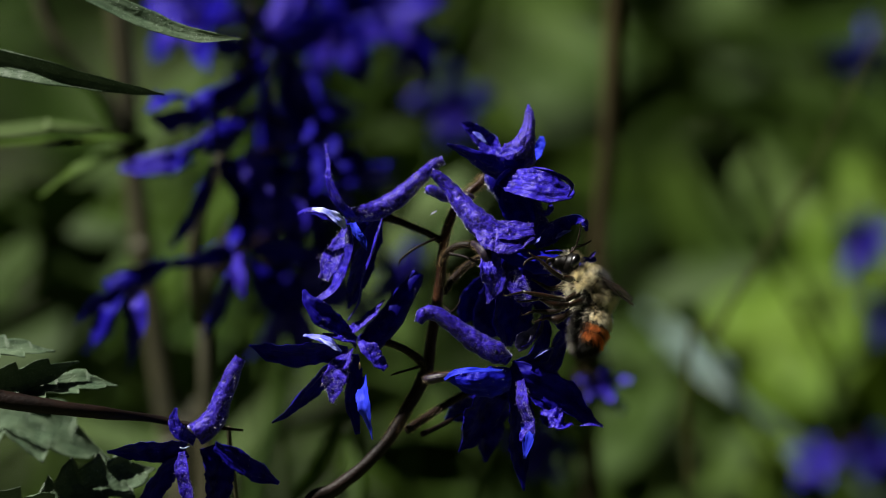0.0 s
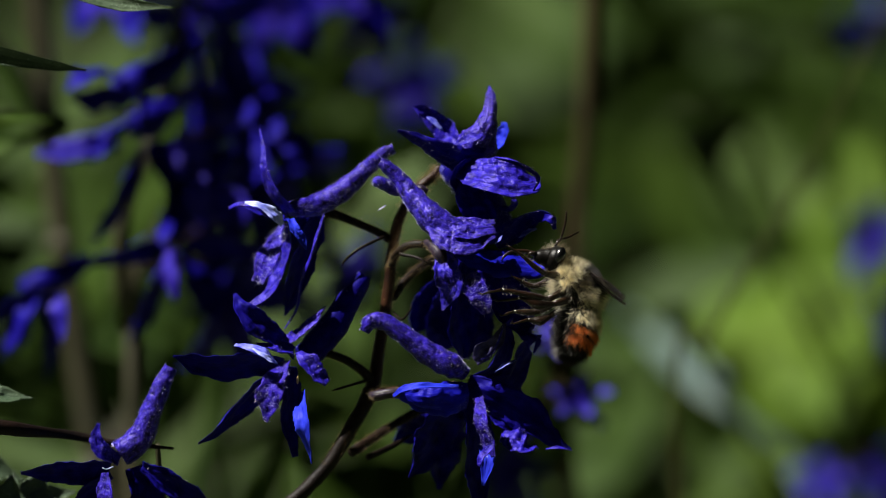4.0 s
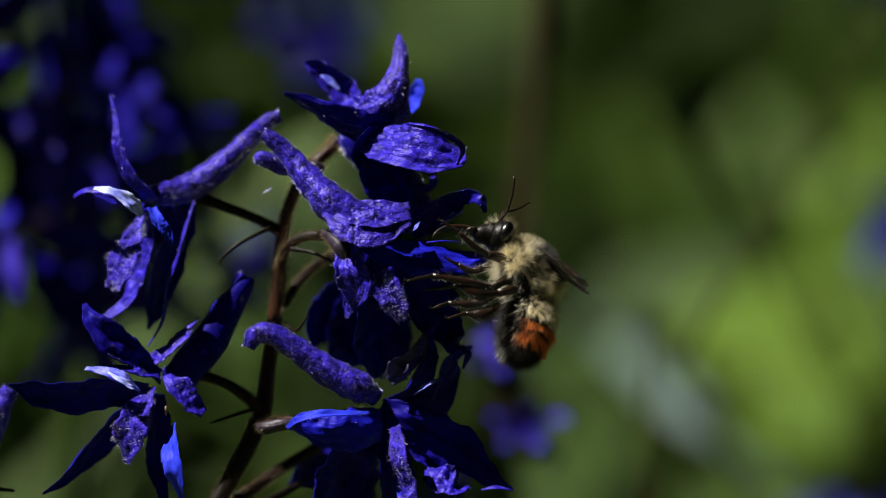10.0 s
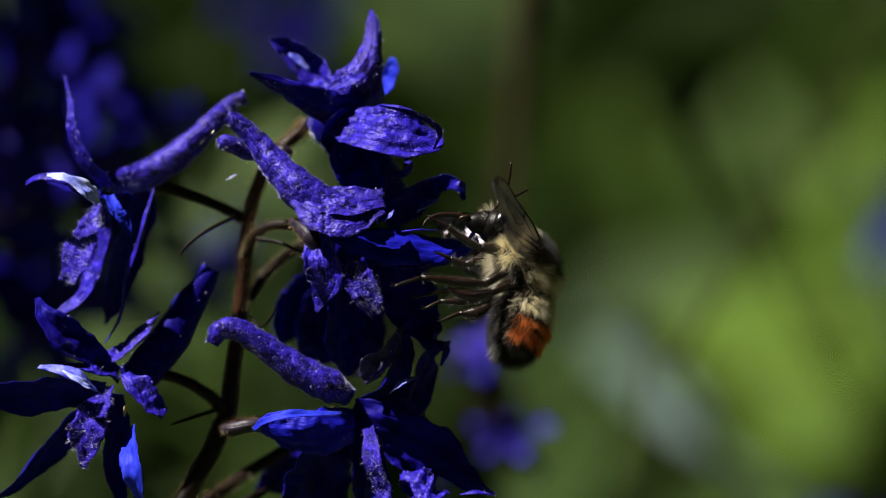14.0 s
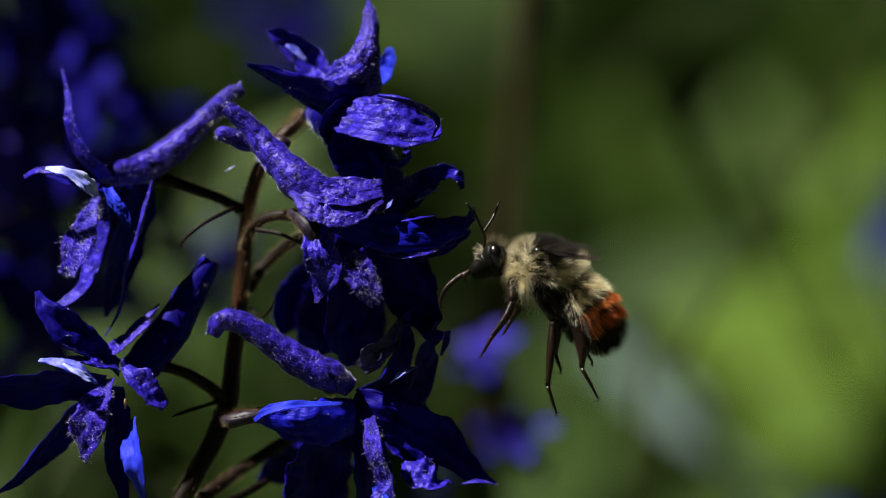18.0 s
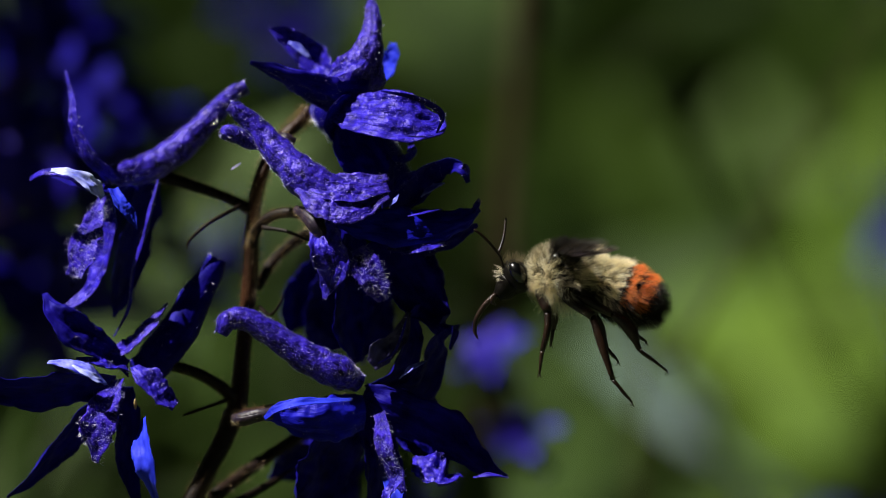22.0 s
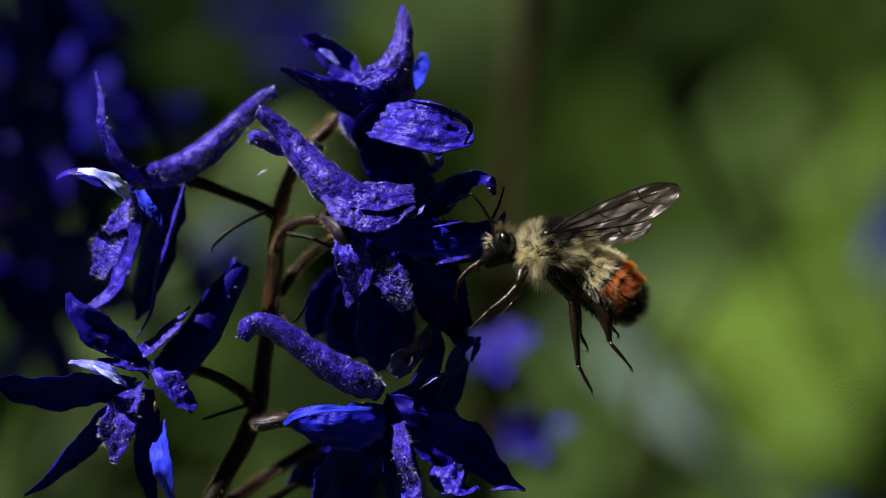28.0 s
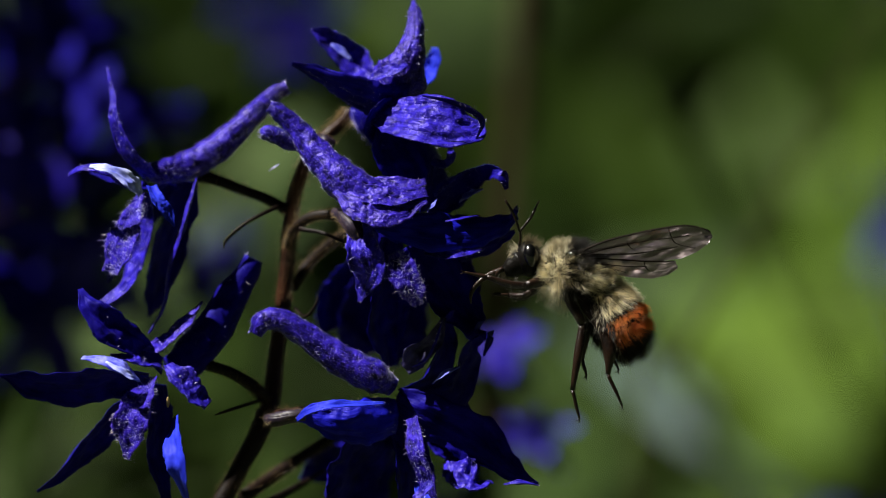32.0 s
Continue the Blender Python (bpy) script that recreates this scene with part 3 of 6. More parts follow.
sepal(f, [P(-1.68, 3.03, 6), P(-1.38, 4.49, 7), P(-1.09, 5.77, 7), P(-0.98, 6.87, 6)], [0.55, 0.5, 0.5, 0.3], D(0.7, -0.2, 0.6), SEPAL_SHADED, "petal", seed=69)
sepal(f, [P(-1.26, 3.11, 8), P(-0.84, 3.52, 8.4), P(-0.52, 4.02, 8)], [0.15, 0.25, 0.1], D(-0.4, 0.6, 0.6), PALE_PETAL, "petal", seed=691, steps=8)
p = sepal(f, [P(-3.93, -0.33, 10), P(-3.31, -1.76, 11), P(-2.55, -3.14, 11), P(-1.98, -4.53, 10.5)], [0.6, 1.3, 1.25, 0.5], D(-0.45, 0.4, 0.8), BEARD, "petal", seed=70, label="bearded lower petal")
fuzz_on(p, 806, 0.42, 0.015, FUZZ, 71, "beard")
sepal(f, [P(-4.31, 0.96, 5), P(-4.31, -2.25, 5), P(-4.77, -5.92, 4), P(-4.31, -9.59, 3)], [1.2, 2.3, 2.2, 0.6], D(0.6, -0.5, 0.65), SEPAL_SHADED, seed=72)
sepal(f, [P(-2.48, 0.50, 5), P(-0.64, -2.25, 5), P(1.19, -4.77, 5), P(2.80, -6.60, 6), P(3.76, -7.06, 7), P(3.30, -8.66, 7)], [1.2, 2.2, 1.9, 1.1, 0.5, 0.15], D(0.6, -0.5, 0.65), SEPAL_SHADED, seed=73)
sepal(f, [P(-0.64, 0.96, 3), P(0.73, -1.79, 2), P(1.42, -4.08, 2), P(0.73, -5.92, 2)], [1.2, 2.0, 1.7, 0.4], D(0.6, -0.5, 0.65), SEPAL_SHADED, seed=74)

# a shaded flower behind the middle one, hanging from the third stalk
f = spur(raceme, [P(-6.63, 1.89, -8), P(-5.94, 0.74, -9), P(-5.48, -0.41, -9)], [1.0, 1.9, 1.6], SEPAL_SHADED, seed=76, steps=10)
sepal(f, [P(-6.17, 0.51, -8), P(-7.78, -2.26, -9), P(-9.16, -4.79, -9), P(-10.22, -7.32, -9)], [1.2, 2.4, 2.2, 0.3], D(0.6, -0.5, 0.65), SEPAL_SHADED, seed=77)
sepal(f, [P(-5.71, 0.05, -8), P(-6.40, -3.64, -9), P(-7.09, -6.86, -9), P(-8.01, -9.62, -9)], [1.4, 2.9, 2.6, 0.3], D(0.6, -0.5, 0.65), SEPAL_SHADED, seed=78)
sepal(f, [P(-5.25, 0.05, -10), P(-3.87, -3.64, -11), P(-3.64, -6.86, -11), P(-3.87, -9.63, -11)], [1.4, 2.9, 2.6, 0.3], D(0.6, -0.5, 0.65), SEPAL_SHADED, seed=79)

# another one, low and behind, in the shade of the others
f = spur(raceme, [P(-6.62, -13.98, -6), P(-5.94, -14.91, -7), P(-5.71, -16.06, -8)], [0.9, 1.8, 1.6], SEPAL_SHADED, seed=380, steps=10)
sepal(f, [P(-5.94, -15.37, -8), P(-7.96, -16.39, -9), P(-9.99, -17.59, -9), P(-11.69, -18.83, -9)], [1.2, 2.5, 2.2, 0.3], D(0.6, -0.5, 0.65), SEPAL_SHADED, seed=381)
sepal(f, [P(-5.94, -15.37, -8), P(-7.23, -17.49, -9), P(-8.52, -19.98, -9), P(-9.62, -22.51, -9)], [1.2, 2.5, 2.2, 0.3], D(0.6, -0.5, 0.65), SEPAL_SHADED, seed=382)
sepal(f, [P(-5.94, -15.37, -8), P(-6.22, -17.91, -9), P(-6.45, -20.90, -9), P(-6.63, -23.89, -9)], [1.2, 2.5, 2.2, 0.3], D(0.6, -0.5, 0.65), SEPAL_SHADED, seed=383)
sepal(f, [P(-5.94, -15.37, -8), P(-7.50, -15.70, -9), P(-9.02, -16.11, -9), P(-10.31, -16.53, -9)], [1.2, 2.5, 2.2, 0.3], D(0.6, -0.5, 0.65), SEPAL_SHADED, seed=384)

# lower left flower
f = spur(raceme, [P(-22.19, -9.58, 5), P(-20.59, -8.76, 4), P(-18.90, -6.84, 3), P(-17.26, -4.08, 2), P(-15.97, -2.02, 2), P(-15.33, -0.78, 2)], [0.9, 1.6, 1.6, 1.35, 1.0, 0.8], SEPAL_SHADED, seed=80)
fuzz_on(f, 269, 0.27, 0.022, FUZZ, 81)
sepal(f, [P(-24.48, -8.11, 6), P(-22.64, -7.75, 6), P(-21.04, -6.28, 6), P(-19.53, -4.31, 5)], [0.4, 1.0, 0.85, 0.15], D(-0.35, 0.8, 0.5), SPUR, "petal", seed=82, fringe=150)
sepal(f, [P(-22.88, -9.58, 5), P(-24.93, -7.84, 7), P(-26.98, -6.37, 8), P(-28.59, -4.76, 8), P(-29.42, -3.25, 7)], [0.8, 1.2, 1.4, 1.0, 0.25], D(-0.1, 0.5, 0.8), SEPAL_SHADED, seed=83, fringe=60, ruffle=0.22)
sepal(f, [P(-23.93, -10.59, 6), P(-26.53, -10.77, 7), P(-29.50, -11.13, 8), P(-33.17, -10.86, 8), P(-35.92, -10.22, 8)], [0.8, 1.5, 1.75, 1.3, 0.15], D(0.6, -0.5, 0.65), SEPAL_SHADED, seed=84)
sepal(f, [P(-24.26, -11.42, 4), P(-26.56, -13.48, 4), P(-28.62, -15.78, 4), P(-30.90, -18.20, 5), P(-32.91, -19.66, 6)], [0.8, 1.4, 1.5, 0.7, 0.15], D(0.6, -0.5, 0.65), SEPAL_SHADED, seed=85)
sepal(f, [P(-29.26, -8.82, 9), P(-27.69, -8.89, 10), P(-26.09, -9.50, 10.6), P(-24.65, -10.63, 10)], [0.25, 0.6, 0.65, 0.3], D(0.0, 0.75, 0.65), PALE_PETAL, "petal", seed=86, label="pale blue upper petal", cup=-0.3)
sepal(f, [P(-27.32, -9.16, 11), P(-26.23, -9.73, 11.6), P(-25.32, -10.29, 11.6), P(-24.60, -10.67, 11)], [0.1, 0.3, 0.38, 0.2], D(-0.1, 0.7, 0.7), WHITE, "petal", seed=861, label="white inner petal", steps=16, crumple=0.45)
sepal(f, [P(-22.87, -9.58, 7), P(-24.92, -9.12, 8), P(-26.98, -8.57, 8)], [0.6, 0.9, 0.2], D(0, 0.9, 0.45), SEPAL_LIT, "petal", seed=87)
p = sepal(f, [P(-23.64, -10.40, 8), P(-24.63, -12.41, 10), P(-25.36, -14.83, 10), P(-25.65, -16.99, 9)], [0.6, 1.45, 1.5, 0.4], D(-0.45, 0.3, 0.85), BEARD, "petal", seed=88, label="bearded lower petal", ruffle=0.15)
fuzz_on(p, 1170, 0.35, 0.015, FUZZ, 89, "beard")
sepal(f, [P(-23.02, -10.96, 5), P(-23.20, -13.71, 5), P(-23.20, -16.92, 5), P(-22.38, -20.82, 5)], [0.9, 1.3, 1.25, 0.4], D(0.6, -0.5, 0.65), SEPAL_SHADED, seed=90)
sepal(f, [P(-22.27, -9.35, 7), P(-21.16, -10.49, 8), P(-20.11, -11.77, 8), P(-19.06, -12.69, 8)], [0.5, 1.1, 1.1, 0.6], D(0.2, 0.55, 0.8), SEPAL_LIT, "petal", seed=91, fringe=60, ruffle=0.22)
sepal(f, [P(-21.68, -13.61, 9), P(-21.78, -15.56, 12), P(-21.44, -17.62, 13), P(-20.89, -19.83, 12), P(-20.51, -21.40, 11)], [0.35, 1.0, 0.95, 0.6, 0.12], D(-0.65, 0.45, 0.6), SEPAL_SUN, seed=92, label="clear blue narrow sepal brightened for sun")
bm = bmesh.new()
bulb(bm, P(-22.30, -12.41, 9), (0.14, 0.14, 0.45))
part("anther", bm, STEM_FUZZ, f, "yellow anther")

# lower right flower
f = spur(raceme, [P(-15.22, -6.94, 7), P(-14.56, -5.85, 7), P(-13.09, -5.78, 7), P(-10.73, -7.28, 7), P(-8.19, -9.06, 7), P(-5.74, -10.29, 7), P(-4.15, -11.15, 6)], [0.55, 0.85, 0.92, 1.05, 1.3, 1.35, 0.8], seed=100, label="hooded flower base with a blunt hairy spur", sides=22, steps=60, rough=0.05)
fuzz_on(f, 2400, 0.19, 0.015, FUZZ, 101)
sepal(f, [P(-3.73, -13.62, 7), P(-6.07, -14.04, 8), P(-8.45, -14.19, 8), P(-10.56, -13.74, 8), P(-11.75, -13.82, 8)], [1.5, 1.9, 1.5, 0.75, 0.25], D(0.45, -0.2, 0.88), DEEP, seed=102, fringe=60, cup=-0.3)
# Sunlit rim of the sepal before it, added as a bright strip.
sepal(f, [P(-11.84, -13.86, 9), P(-10.81, -13.09, 9.6), P(-8.97, -12.61, 10), P(-6.91, -12.56, 9.6), P(-4.76, -12.50, 9)], [0.2, 0.5, 0.42, 0.32, 0.15], D(-0.35, 0.6, 0.7), SEPAL_SUN, "rim", seed=1021, fringe=40)
sepal(f, [P(-4.08, -12.56, 5), P(-5.91, -15.09, 5), P(-7.43, -17.84, 4), P(-8.81, -20.36, 4), P(-9.90, -22.65, 5)], [1.4, 2.9, 3.0, 2.0, 0.2], D(0.6, -0.5, 0.65), SEPAL_SHADED, seed=103)
sepal(f, [P(-3.76, -12.10, 6), P(-0.64, -13.70, 7), P(2.57, -15.31, 7), P(5.54, -17.83, 7), P(7.70, -19.06, 8)], [1.0, 2.0, 2.1, 1.0, 0.15], D(0.6, -0.5, 0.65), SEPAL_SHADED, seed=104, cup=0.0)
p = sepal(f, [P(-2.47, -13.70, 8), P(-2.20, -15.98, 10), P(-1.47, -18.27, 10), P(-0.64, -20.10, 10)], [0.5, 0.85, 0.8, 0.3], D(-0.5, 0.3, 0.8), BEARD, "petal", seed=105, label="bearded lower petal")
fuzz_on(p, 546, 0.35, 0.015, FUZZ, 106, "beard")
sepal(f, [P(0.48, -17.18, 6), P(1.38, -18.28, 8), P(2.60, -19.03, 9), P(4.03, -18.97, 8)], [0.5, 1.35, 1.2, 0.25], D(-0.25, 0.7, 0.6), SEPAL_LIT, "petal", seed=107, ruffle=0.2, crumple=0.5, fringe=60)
# Streak of sun near the sepal's tip, added as a small blade.
sepal(f, [P(4.94, -19.07, 9), P(6.32, -18.90, 9.4), P(7.78, -19.16, 8.6)], [0.1, 0.25, 0.08], D(-0.3, 0.75, 0.6), SEPAL_LIT, "lit_fold", seed=1071, fringe=16, steps=10)
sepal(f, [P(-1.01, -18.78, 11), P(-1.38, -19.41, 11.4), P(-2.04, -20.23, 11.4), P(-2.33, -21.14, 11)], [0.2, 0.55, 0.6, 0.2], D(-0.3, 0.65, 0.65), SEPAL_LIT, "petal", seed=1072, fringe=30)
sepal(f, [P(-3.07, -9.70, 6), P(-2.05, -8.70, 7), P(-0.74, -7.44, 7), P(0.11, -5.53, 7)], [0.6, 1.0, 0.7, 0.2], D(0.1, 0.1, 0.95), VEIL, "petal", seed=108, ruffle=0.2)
# Thin line of sun along the dull petal, added as a blade.
sepal(f, [P(-2.52, -9.61, 8), P(-1.31, -8.89, 8.4), P(-0.56, -7.44, 8.4), P(-0.03, -5.61, 8)], [0.05, 0.13, 0.13, 0.05], D(-0.4, 0.6, 0.6), SEPAL_LIT, "lit_fold", seed=1081, fringe=16, steps=14)
sepal(f, [P(-3.30, -11.65, 5), P(-0.87, -10.41, 6), P(0.05, -8.21, 6), P(0.18, -6.14, 6), P(0.82, -4.90, 7)], [0.8, 1.5, 1.2, 0.7, 0.3], D(0.6, -0.5, 0.65), SEPAL_SHADED, seed=109, ruffle=0.22)
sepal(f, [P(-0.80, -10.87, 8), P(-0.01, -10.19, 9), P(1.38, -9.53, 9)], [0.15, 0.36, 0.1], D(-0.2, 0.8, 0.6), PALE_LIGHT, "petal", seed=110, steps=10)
sepal(f, [P(-2.02, -11.88, 4), P(0.50, -11.42, 4), P(1.88, -9.59, 4), P(2.11, -7.84, 5), P(3.39, -6.83, 6)], [1.0, 1.9, 1.5, 0.9, 0.3], D(0.6, -0.5, 0.65), SEPAL_SHADED, seed=111, ruffle=0.2)
sepal(f, [P(-3.62, -12.79, 5), P(-2.71, -17.84, 5), P(-2.57, -22.42, 5), P(-1.79, -27.23, 6)], [1.2, 2.1, 1.9, 0.2], D(0.6, -0.5, 0.65), SEPAL_SHADED, seed=112)
sepal(f, [P(-2.02, -18.74, 8), P(-1.33, -20.56, 9), P(-1.79, -23.31, 9)], [0.5, 0.9, 0.2], D(-0.2, 0.6, 0.7), SEPAL_SUN, seed=113, steps=10)
sepal(f, [P(-2.10, -12.01, 3), P(-0.21, -14.11, 2), P(1.40, -16.66, 2), P(2.46, -19.70, 3)], [1.2, 2.3, 2.1, 0.5], D(0.6, -0.5, 0.65), SEPAL_SHADED, seed=114, ruffle=0.2)


# ---- a whole flower of the plain kind, for the racemes behind
def open_flower(plant, at, aim, size, seed, hairs=0, sag=0.0, shaded=False, lit=False):
    """aim: the way the flower looks; its spur runs back and up from it. shaded, lit: picks the sepal copy with shade or
    sun in its colour.
    """
    rng = random.Random(seed)
    aim = aim.normalized()
    side = aim.cross(UP)
    side = (side if side.length > 0.1 else RIGHT).normalized()
    top = side.cross(aim).normalized()
    k = size / 1000

    def q(a, s, u):
        return at + (aim * a + side * s + top * u) * k
    fl = spur(plant, [q(3, 0, 0), q(-1, 0, 1), q(-6, rng.uniform(-1, 1), 2.5), q(-12, rng.uniform(-2, 2), 5), q(-15, rng.uniform(-2, 2), 5.5)],
              [1.4 * size, 2.1 * size, 1.5 * size, 0.95 * size, 0.7 * size], seed=seed, sides=10, steps=14, mat=SEPAL_SHADED if shaded else None)
    if hairs:
        fuzz_on(fl, hairs, 0.26, 0.03, FUZZ, seed + 1)
    for i in range(5):
        w = 2 * math.pi * (i / 5 + 0.25) + rng.uniform(-0.15, 0.15)
        cs, sn = math.cos(w), math.sin(w)
        ln = rng.uniform(9, 12.5)
        fw = rng.uniform(0.5, 4)
        out = (side * cs + top * sn)
        sepal(fl, [q(1, cs * 1.2, sn * 1.2), q(3, cs * 4, sn * 4), q(3 + fw * 0.5, cs * ln * 0.7, sn * ln * 0.7), q(2 + fw, cs * ln, sn * ln - sag)],
              [0.9 * size, 2.5 * size, 2.3 * size, 0.3 * size], (aim * 0.9 - out * 0.3).normalized(), SEPAL_SHADED if rng.random() < (0.1 if lit else 0.8) else SEPAL_LIT, seed=seed + i, steps=10, across=4)
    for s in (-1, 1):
        sepal(fl, [q(2, s * 0.5, 1), q(5, s * 1.2, 2), q(8, s * 1.6, 2.4)], [0.4 * size, 0.8 * size, 0.2 * size], top, SEPAL_SHADED if shaded else SEPAL_LIT, "petal", seed=seed + 9, steps=6, across=4)
        sepal(fl, [q(2, s * 1, -1), q(4.5, s * 2.2, -3), q(5, s * 3, -6)], [0.4 * size, 1.5 * size, 0.5 * size], aim, BEARD, "petal", seed=seed + 12, steps=6, across=4)
    return fl


# ---- racemes behind, each on its own stem
def back_raceme(label, base, line, radii, flowers, mat=None, shaded=False, lit=False):
    pl = thing("larkspur", base, label, "flower", "larkspur plants")
    stalk(pl, [base] + line, radii, mat or STALK, "stem", steps=40, seed=7)
    for k, (at, aim, size, seed, sag) in enumerate(flowers):
        near = min(glide(line, 30), key=lambda c: (c - at).length + 0.3 * max(0, (c - at).dot(UP)))
        stalk(pl, [near, near.lerp(at, 0.5) + UP * 0.002, at - aim.normalized() * 0.002], [0.5, 0.45, 0.6], STEM_DARK_SHADED, seed=seed, steps=8, sides=7)
        open_flower(pl, at, aim, size, seed, 0, sag, shaded, lit)
    return pl


# Its last six flowers are unseen, added above the view to shade it.
left_raceme = back_raceme("violet blue larkspur raceme standing just behind, coloured for shade", foot(-44, -90),
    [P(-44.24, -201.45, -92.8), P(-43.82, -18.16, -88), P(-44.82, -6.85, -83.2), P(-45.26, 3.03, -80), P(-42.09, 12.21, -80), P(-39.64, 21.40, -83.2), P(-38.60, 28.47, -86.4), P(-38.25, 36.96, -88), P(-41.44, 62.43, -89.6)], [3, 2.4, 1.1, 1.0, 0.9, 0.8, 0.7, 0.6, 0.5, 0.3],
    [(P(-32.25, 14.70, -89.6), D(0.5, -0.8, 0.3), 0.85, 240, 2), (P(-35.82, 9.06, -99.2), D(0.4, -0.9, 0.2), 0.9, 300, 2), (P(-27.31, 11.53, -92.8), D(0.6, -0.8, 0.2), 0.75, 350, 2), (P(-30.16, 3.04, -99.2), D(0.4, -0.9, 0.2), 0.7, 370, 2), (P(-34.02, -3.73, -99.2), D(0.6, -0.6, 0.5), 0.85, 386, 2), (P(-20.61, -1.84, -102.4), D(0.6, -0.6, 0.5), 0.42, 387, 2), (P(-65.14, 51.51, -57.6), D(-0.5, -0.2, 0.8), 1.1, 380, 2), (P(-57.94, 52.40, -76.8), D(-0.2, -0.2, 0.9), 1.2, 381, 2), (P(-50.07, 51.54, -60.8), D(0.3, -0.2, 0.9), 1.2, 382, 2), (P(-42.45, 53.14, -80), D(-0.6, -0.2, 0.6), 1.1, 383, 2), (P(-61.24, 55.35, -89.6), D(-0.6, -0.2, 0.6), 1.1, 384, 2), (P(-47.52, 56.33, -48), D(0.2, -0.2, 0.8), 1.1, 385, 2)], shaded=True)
DOWN = D(0.8, -0.55, 0.55)
SUNNY = D(-0.5, 0.6, 0.6)


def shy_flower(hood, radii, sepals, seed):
    """A flower of the left raceme: hood and most sepals coloured for shade, most turned away from the sun."""
    fl = spur(left_raceme, hood, radii, SEPAL_SHADED, seed=seed, sides=10, steps=12)
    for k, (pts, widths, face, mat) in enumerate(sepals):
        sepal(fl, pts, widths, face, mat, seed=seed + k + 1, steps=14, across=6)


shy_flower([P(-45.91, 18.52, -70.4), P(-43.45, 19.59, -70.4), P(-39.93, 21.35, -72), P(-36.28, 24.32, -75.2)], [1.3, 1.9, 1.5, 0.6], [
    ([P(-44.84, 19.93, -68.8), P(-47.09, 20.35, -67.2), P(-49.19, 19.93, -65.6), P(-51.16, 18.65, -65.6)], [0.8, 1.5, 1.6, 0.4], SUNNY, SEPAL_SHADED),
    ([P(-44.84, 18.52, -67.2), P(-47.62, 17.66, -64), P(-50.57, 18.08, -62.4)], [0.8, 1.7, 0.5], DOWN, SEPAL_SHADED),
    ([P(-43.42, 18.87, -67.2), P(-42.35, 16.40, -64), P(-42.70, 13.93, -64)], [1.2, 2.4, 0.5], DOWN, SEPAL_SHADED),
    ([P(-44.17, 19.95, -73.6), P(-44.88, 17.84, -75.2), P(-46.30, 16.08, -75.2)], [1.2, 2.2, 0.5], DOWN, SEPAL_SHADED)], 200)
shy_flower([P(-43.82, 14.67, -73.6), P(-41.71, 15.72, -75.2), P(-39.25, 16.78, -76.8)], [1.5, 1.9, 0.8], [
    ([P(-44.15, 15.36, -70.4), P(-45.68, 14.16, -67.2), P(-47.09, 12.54, -67.2), P(-48.36, 10.64, -67.2)], [0.7, 1.6, 1.5, 0.4], SUNNY, SEPAL_SHADED),
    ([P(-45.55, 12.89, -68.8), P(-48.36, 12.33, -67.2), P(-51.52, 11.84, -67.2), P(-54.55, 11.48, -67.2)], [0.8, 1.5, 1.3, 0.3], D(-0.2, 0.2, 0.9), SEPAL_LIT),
    ([P(-42.73, 12.19, -68.8), P(-44.84, 7.96, -67.2), P(-46.60, 4.44, -67.2), P(-48.36, 1.62, -67.2)], [0.9, 1.9, 1.8, 0.4], DOWN, SEPAL_SHADED),
    ([P(-42.03, 12.89, -70.4), P(-39.92, 9.37, -70.4), P(-40.27, 5.14, -70.4)], [1.0, 2.4, 0.5], DOWN, SEPAL_SHADED)], 220)
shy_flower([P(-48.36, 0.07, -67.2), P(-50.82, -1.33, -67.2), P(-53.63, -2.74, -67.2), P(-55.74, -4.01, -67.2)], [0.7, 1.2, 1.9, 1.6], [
    ([P(-54.31, -3.30, -64), P(-55.69, -5.41, -60.8), P(-56.75, -7.86, -60.8), P(-57.80, -10.46, -60.8)], [0.9, 1.6, 1.4, 0.3], D(-0.5, 0.4, 0.75), SEPAL_SHADED),
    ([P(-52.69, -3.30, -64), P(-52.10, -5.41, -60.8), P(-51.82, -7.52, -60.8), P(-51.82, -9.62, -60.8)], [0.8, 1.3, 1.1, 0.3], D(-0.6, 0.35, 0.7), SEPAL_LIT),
    ([P(-55.39, -3.66, -67.2), P(-57.64, -5.06, -67.2), P(-59.75, -7.67, -67.2)], [0.9, 1.6, 0.4], DOWN, SEPAL_SHADED),
    ([P(-53.30, -4.71, -68.8), P(-52.94, -8.93, -68.8), P(-53.44, -13.52, -68.8)], [1.0, 1.8, 0.3], DOWN, SEPAL_SHADED),
    ([P(-54.36, -4.71, -70.4), P(-56.13, -8.24, -70.4), P(-58.94, -11.41, -70.4)], [1.0, 1.7, 0.3], DOWN, SEPAL_SHADED)], 280)
